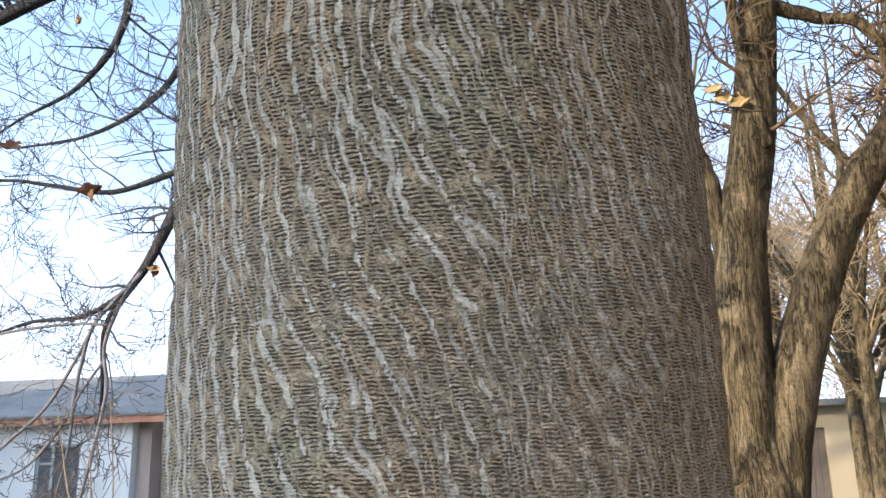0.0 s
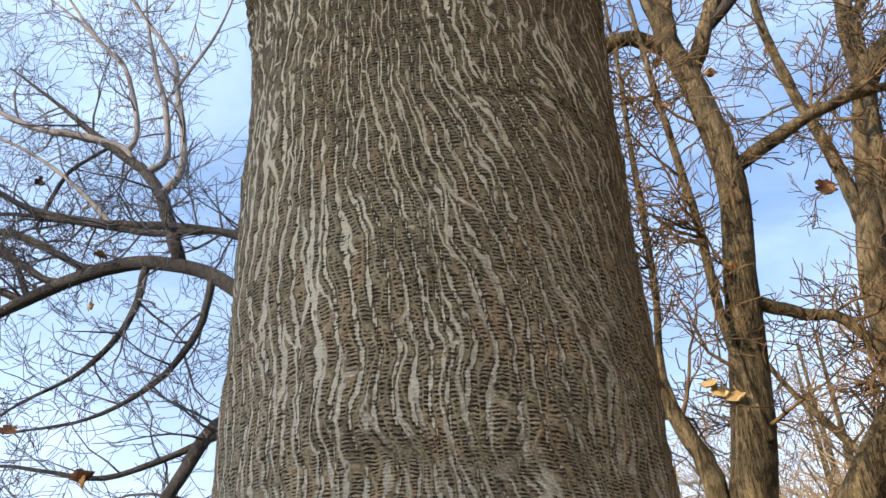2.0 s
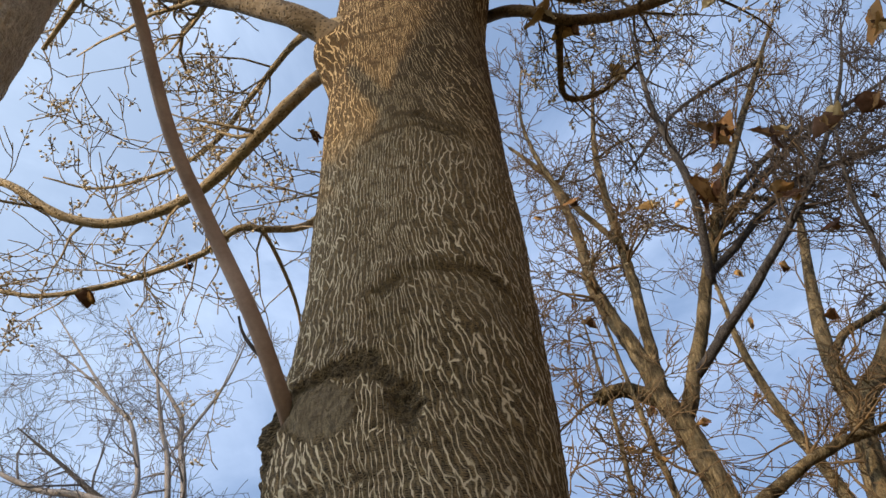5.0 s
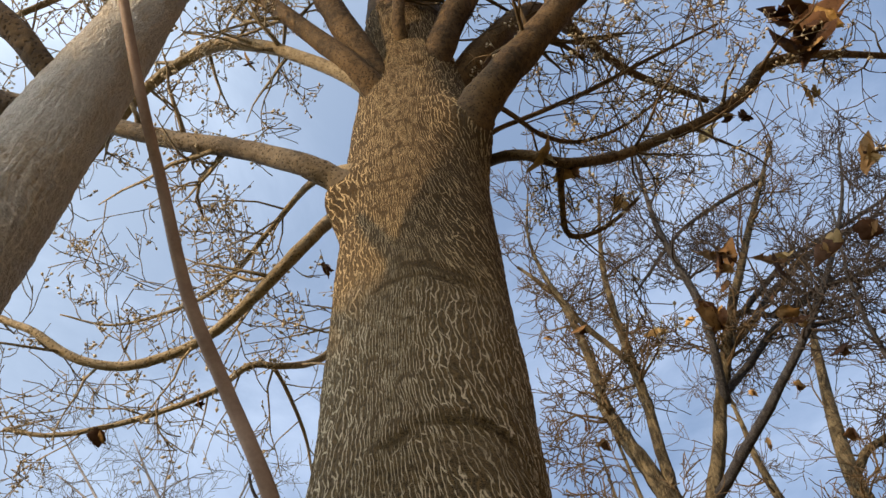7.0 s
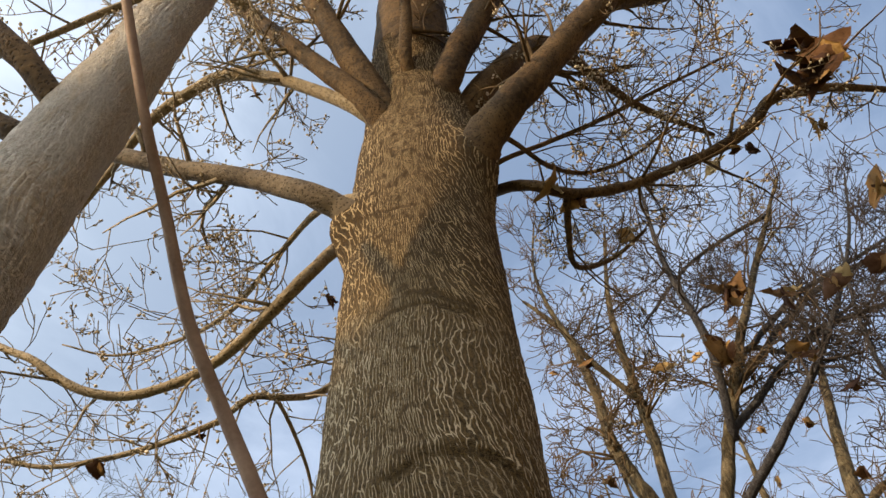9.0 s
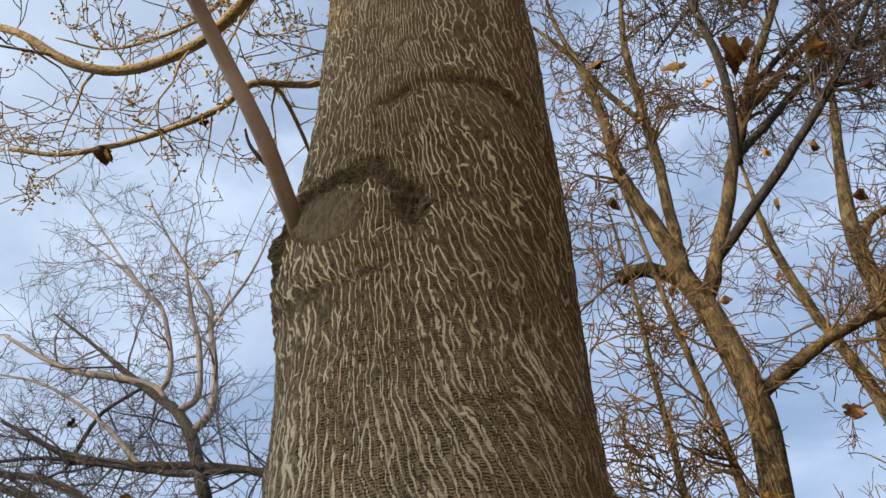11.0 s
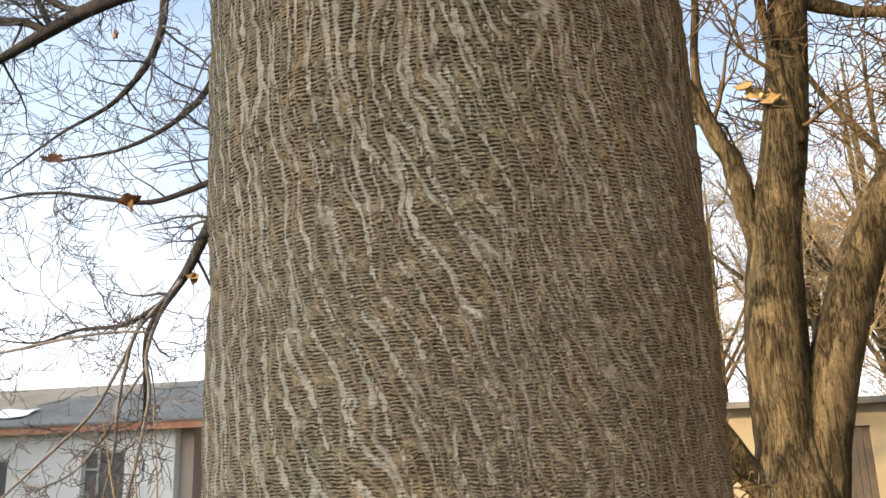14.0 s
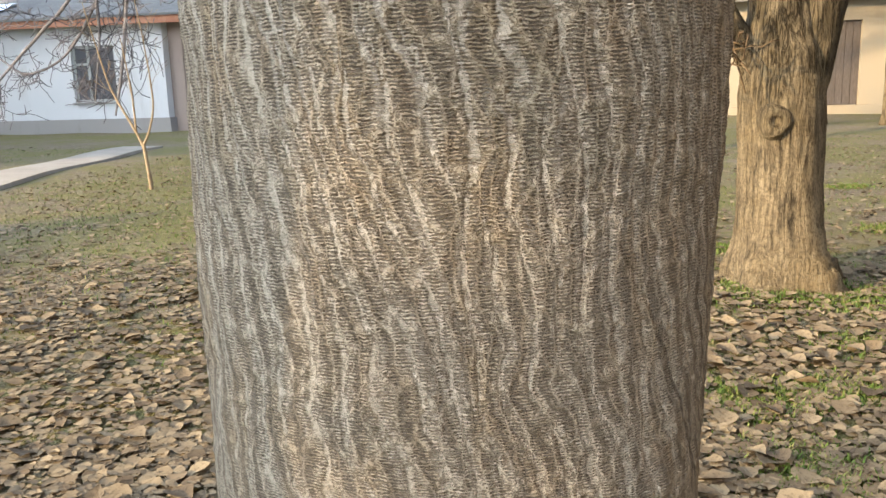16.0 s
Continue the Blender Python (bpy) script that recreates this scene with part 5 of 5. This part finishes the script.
YOUNG = dict(crook=0.10, lift=0.06, thin=0.002, thick=0.006, count=2, angle=(0.3, 0.7), ratio=(0.4, 0.6))
sapling, _ = grown_tree("sapling", "slender forked sapling with pale tan stem", (-5.0, 9.06, 0), (
    ((-5.0, 9.06, -0.02, 0.026), (-5.02, 9.06, 0.25, 0.022), (-5.05, 9.06, 0.52, 0.021)),
    ((-5.05, 9.06, 0.5, 0.018), (-5.17, 9.06, 0.75, 0.015), (-5.38, 9.06, 1.15, 0.012), (-5.5, 9.06, 1.6, 0.008), (-5.62, 9.06, 2.1, 0.004)),
    ((-5.05, 9.06, 0.5, 0.016), (-4.95, 9.06, 0.7, 0.013), (-4.88, 9.06, 1.0, 0.011), (-4.92, 9.06, 1.6, 0.007), (-5.0, 9.06, 2.2, 0.004)),
    ((-5.12, 9.06, 0.66, 0.012), (-5.13, 9.06, 1.1, 0.009), (-5.2, 9.06, 1.7, 0.005)),
), TAN_TWIG, TAN_TWIG, YOUNG, 0.3, 0.35, 1, 53, 0.4)

knot = Shape()
for k in range(20):
    w = 2 * math.pi * k / 20
    for r, d in ((0.012, -0.022), (0.022, -0.028), (0.036, -0.045), (0.056, -0.052), (0.078, -0.034), (0.10, 0.05)):
        r *= 1 + 0.08 * math.sin(3 * w + 1)
        knot.v.append((-0.115 + r * 0.92 * math.cos(w), -0.205 + d, 0.889 + r * 1.08 * math.sin(w)))
for k in range(20):
    for j in range(5):
        a, b = k * 6 + j, ((k + 1) % 20) * 6 + j
        knot.f.append((a, a + 1, b + 1, b))
knot.f.append(tuple(k * 6 for k in range(20)))
part("knot", knot, GOLD, forked, "round healed branch knot")
pick = random.Random(61)
for k in range(30):
    z = pick.uniform(3.2, 9.5)
    hanging_leaf(forked, (pick.uniform(-0.9, 2.4) * (0.5 + 0.08 * z), pick.uniform(-0.5, 0.3), z), pick.uniform(0.07, 0.14), pick)
for x, z, size in ((-0.08, 3.44, 0.11), (-0.02, 3.4, 0.09), (0.05, 3.36, 0.08)):
    hanging_leaf(forked, (x, -0.16, z), size, pick, PALE_LEAF)
for k in range(7):
    hanging_leaf(weeping, (pick.uniform(-5.2, -1.0), pick.uniform(-0.9, 0.1), pick.uniform(3.0, 12.0)), pick.uniform(0.12, 0.24), pick)

# ---- woods beyond ----
WOODS = dict(crook=0.2, lift=0.05, thin=0.007, thick=0.03, count=4, angle=(0.35, 0.95), ratio=(0.45, 0.7))


def far_tree(at, tall, seed):
    rnd = random.Random(seed)
    lean = rnd.uniform(-0.4, 0.4)
    x, y, _ = at
    rows = [((x, y, -0.05, 0.16), (x + 0.2 * lean, y, tall * 0.25, 0.13), (x + 0.6 * lean, y, tall * 0.5, 0.10), (x + lean, y, tall * 0.75, 0.06), (x + 1.2 * lean, y, tall, 0.02))]
    for k in range(7):
        h = tall * rnd.uniform(0.18, 0.6)
        w, out = rnd.uniform(0, 6.28), rnd.uniform(1.0, 2.4)
        rows.append(((x + 0.5 * lean, y, h, 0.06), (x + 0.4 * out * math.cos(w), y + 0.4 * out * math.sin(w), h + 0.9, 0.045), (x + out * math.cos(w), y + out * math.sin(w), h + 2.4, 0.02)))
    return grown_tree("woodland_tree", "bare tan-twigged tree in the wood beyond the garden", at, tuple(rows), GOLD, TAN_TWIG, WOODS, 0.42, 1.5, 2, seed, 0.2)[0]


first = far_tree((8.5, 15.0, 0), 8.0, 71)
second = far_tree((5.4, 17.5, 0), 9.0, 73)
for src in (first, second):
    src["group"] = "trees of the wood"
for src, x, y, turn, size in ((first, 12.0, 19.0, 70, 1.1), (second, 3.3, 26.5, 140, 1.1), (first, 8.4, 27.0, 200, 1.2), (second, 14.5, 24.5, 250, 1.05), (first, 5.9, 30.0, 300, 1.3), (second, 11.2, 31.0, 20, 1.35), (first, 17.0, 17.0, 110, 1.2), (second, 1.5, 33.0, 30, 1.2), (first, 4.3, 18.6, 160, 1.15), (second, 6.4, 20.2, 330, 1.2), (first, 7.3, 16.2, 215, 1.2), (second, 4.6, 14.2, 95, 0.9)):
    other = copy_thing(src, pose(x, y, 0, 0, 0, turn))
    other.scale = (size, size, size)

# unseen, added behind the camera towards the sun to cast shade: tree, long sheds
shade_tree = thing("evergreen_tree", (-4.77, -3.2, 0), "added unseen small dense leafy tree that shades the netted trunk", "tree")
s = Shape()
pts, radii = curve_through(((0.55, 0.3, -0.05, 0.07), (0.5, 0.25, 1.2, 0.055), (0.25, 0.1, 2.6, 0.05), (0.0, 0.0, 3.6, 0.04)), 5)
s.tube(pts, radii, 10)
part("trunk", s, DUSK, shade_tree)
s = Shape()
for k in range(7200):
    if k < 5200:
        d = Vector((pick.gauss(0, 1), pick.gauss(0, 1), pick.gauss(0, 1))).normalized() * pick.uniform(0.2, 1.0) ** 0.5
        p, size = Vector((d.x * 0.85, d.y * 0.85, 3.78 + d.z * 0.72 * (1 + 0.2 * math.sin(5 * d.x)))), pick.uniform(0.12, 0.2)
    else:
        w, r = pick.uniform(0, 6.28), 0.9 * pick.random() ** 0.5
        p, size = Vector((r * math.cos(w), r * math.sin(w), pick.uniform(0.7, 3.2))), pick.uniform(0.07, 0.12)
    turn, o = Euler((pick.uniform(0, 6.28), pick.uniform(0, 6.28), pick.uniform(0, 6.28))).to_matrix(), len(s.v)
    s.v += [p + turn @ (Vector(c) * size) for c in ((-0.5, 0, 0), (0, 0.34, 0.1), (0.5, 0, 0), (0, -0.34, 0.1))]
    s.f += [(o, o + 2, o + 1), (o, o + 3, o + 2)]
part("crown", s, GRASS, shade_tree, "dense dark green crown", kind="stuff")

# unseen sheds, added on the sun side only to block low sun
shed = thing("long_shed", (-20.0, 10.5, 0), "added unseen long plain rendered shed, blocking low sun", "shed", "sheds")
s = Shape()
s.box((-2.0, -6.5, -0.1), (2.0, 6.5, 6.2))
part("wall", s, PLINTH, shed, smooth=False)
s = Shape()
s.v = [(-2.4, -6.9, 6.1), (2.4, -6.9, 6.1), (2.4, 6.9, 6.1), (-2.4, 6.9, 6.1), (0, -6.9, 7.6), (0, 6.9, 7.6)]
s.f = [(0, 3, 2, 1), (0, 1, 4), (2, 3, 5), (1, 2, 5, 4), (3, 0, 4, 5)]
part("roof", s, SLATE, shed, smooth=False)
copy_thing(shed, pose(-20.0, -14.0, 0)).scale = (1.0, 1.0, 0.8)
# unseen barn, added to keep sky light off the trunk's right side
barn = thing("barn", (7.2, 6.5, 0), "added unseen long dark weathered timber barn, blocking sky light on the right", "barn")
s = Shape()
s.box((-2.6, -6.4, -0.1), (2.2, 0.9, 7.4))
part("wall", s, OLD_WOOD, barn, smooth=False)
s = Shape()
s.v = [(-3.1, -6.6, 7.3), (2.6, -6.6, 7.3), (2.6, 1.2, 7.3), (-3.1, 1.2, 7.3), (-0.3, -6.6, 9.2), (-0.3, 1.2, 9.2)]
s.f = [(0, 3, 2, 1), (0, 1, 4), (2, 3, 5), (1, 2, 5, 4), (3, 0, 4, 5)]
part("roof", s, SLATE, barn, smooth=False)
# a taller unseen block for the same purpose, beside and behind the camera
sky_blocker = thing("tall_barn", (7.2, -6.0, 0), "added unseen tall dark weathered timber barn, blocking sky light on the right", "barn")
s = Shape()
s.box((-2.6, -6.0, -0.1), (2.6, 5.7, 11.0))
part("wall", s, OLD_WOOD, sky_blocker, smooth=False)
s = Shape()
s.v = [(-2.9, -6.3, 10.9), (2.9, -6.3, 10.9), (2.9, 5.9, 10.9), (-2.9, 5.9, 10.9), (0, -6.3, 12.8), (0, 5.9, 12.8)]
s.f = [(0, 3, 2, 1), (0, 1, 4), (2, 3, 5), (1, 2, 5, 4), (3, 0, 4, 5)]
part("roof", s, SLATE, sky_blocker, smooth=False)

# ---- fallen leaves and grass ----
scatter = random.Random(83)


def leafy_spot():
    """A place on the ground where leaves have gathered."""
    while True:
        y = 1.7 + 14 * scatter.random() ** 1.9
        x = y * math.tan(radians(scatter.uniform(6, 25) if scatter.random() < 0.45 else scatter.uniform(-42, -16)))
        lawn = y > 5.5 and scatter.random() < 0.62
        if math.hypot(x - 1.06, y - 5.0) > 0.34 and not lawn and not (-9.4 < x < -6.8 and y > 8.4):
            return x, y


def flat_leaf(shape, rnd, at, size, turn):
    """A broad limp leaf lying flat, its rim a little raised."""
    o, wide = len(shape.v), rnd.uniform(0.8, 1.15)
    for s_, w in ((0.0, 0.10), (0.3, 0.42), (0.65, 0.36), (1.0, 0.03)):
        for j in (-1, 0, 1):
            shape.v.append(turn @ Vector(((s_ - 0.5 + rnd.uniform(-0.06, 0.06)) * size, j * w * wide * size * rnd.uniform(0.75, 1.2), (0.14 * abs(j) * w + rnd.uniform(-0.05, 0.12)) * size)) + Vector(at))
    for i in range(3):
        for j in range(2):
            a = o + i * 3 + j
            shape.f.append((a, a + 3, a + 4, a + 1))


def lying(s, rnd, x, y, size):
    turn = Euler((rnd.gauss(0, 0.10), rnd.gauss(0, 0.10), rnd.uniform(0, 6.28))).to_matrix()
    flat_leaf(s, rnd, (x, y, ground_height(x, y) + 0.006 + rnd.uniform(0, 0.012)), size, turn)


litter = Shape()
for k in range(21000):
    x, y = leafy_spot()
    lying(litter, scatter, x, y, 0.022 + 0.05 * scatter.random() ** 1.6)
for k in range(14000):
    x, y = scatter.uniform(-9, 8), scatter.uniform(-7, 13)
    if math.hypot(x, y - 0.8) < 0.35 or math.hypot(x + 0.75, y - 0.5) < 0.25 or (-9.4 < x < -6.8 and y > 8.4):
        continue
    size, w = scatter.uniform(0.025, 0.06), scatter.uniform(0, 6.28)
    c, d = math.cos(w) * size * 0.5, math.sin(w) * size * 0.5
    z, o = ground_height(x, y) + 0.008, len(litter.v)
    litter.v += [(x - c, y - d, z), (x - 0.55 * d, y + 0.55 * c, z + scatter.uniform(0, 0.02)), (x + c, y + d, z + scatter.uniform(0, 0.015)), (x + 0.55 * d, y - 0.55 * c, z + scatter.uniform(0, 0.02))]
    litter.f += [(o, o + 2, o + 1), (o, o + 3, o + 2)]
tagged(new("leaf_litter", litter.mesh("leaf_litter", LITTER)), "thick litter of dry tan and grey-brown fallen leaves", "leaves", kind="stuff")

loose = []
for k in range(8):
    s = Shape()
    leaf_shape(s, scatter, (0, 0, 0), 0.19, Matrix.Identity(3), 0.15 + 0.09 * k)
    loose.append(s.mesh("fallen_leaf", LITTER))
for k in range(200):
    if k % 2:
        y = scatter.uniform(2.0, 4.6)
        x = y * math.tan(radians(scatter.uniform(7, 24)))
    else:
        y = scatter.uniform(2.0, 5.0)
        x = y * math.tan(radians(scatter.uniform(-42, -18)))
    ob = new("fallen_leaf", loose[k % 8])
    size = scatter.uniform(0.25, 0.6)
    ob.matrix_basis = pose(x, y, ground_height(x, y) + 0.022, scatter.gauss(0, 9), scatter.gauss(0, 9), scatter.uniform(0, 360)) @ Matrix.Scale(size, 4)
    tagged(ob, "dry curled tan leaf fallen on the ground", "leaf", "fallen leaves")

blades = Shape()
for k in range(36000):
    part_of = scatter.random()
    if part_of < 0.16:
        x, y = 1.1 + scatter.gauss(0, 0.35), 4.72 + scatter.gauss(0, 0.16)
    elif part_of < 0.5:
        cx, cy = ((0.66, 2.7), (0.72, 2.52), (0.52, 3.2), (0.64, 3.1), (0.84, 3.28), (0.97, 3.3), (1.15, 3.9), (0.88, 5.2), (0.88, 5.9), (2.4, 8.9), (2.1, 6.6))[scatter.randrange(11)]
        x, y = cx + scatter.gauss(0, 0.09), cy + scatter.gauss(0, 0.09)
    elif part_of < 0.62:
        x, y = scatter.uniform(-9, 8), scatter.uniform(-7, 13)
    else:
        y = 3.5 + 12 * scatter.random()
        x = y * math.tan(radians(scatter.uniform(6, 25) if scatter.random() < 0.25 else scatter.uniform(-42, -16)))
    if math.hypot(x - 1.06, y - 5.0) < 0.25 or (-9.4 < x < -6.8 and y > 8.4):
        continue
    w, h = scatter.uniform(0, 6.28), scatter.uniform(0.012, 0.036)
    dx, dy = math.cos(w), math.sin(w)
    z = ground_height(x, y) - 0.005
    o = len(blades.v)
    bend = scatter.uniform(0.2, 0.9) * h
    blades.v += [(x - dy * 0.004, y + dx * 0.004, z), (x + dy * 0.004, y - dx * 0.004, z), (x + dx * bend * 0.4 + dy * 0.003, y + dy * bend * 0.4 - dx * 0.003, z + h * 0.65), (x + dx * bend * 0.4 - dy * 0.003, y + dy * bend * 0.4 + dx * 0.003, z + h * 0.65), (x + dx * bend, y + dy * bend, z + h)]
    blades.f += [(o, o + 1, o + 2, o + 3), (o + 3, o + 2, o + 4)]
tagged(new("grass", blades.mesh("grass", GRASS)), "short thin grass in green and straw tufts", "grass", kind="stuff")
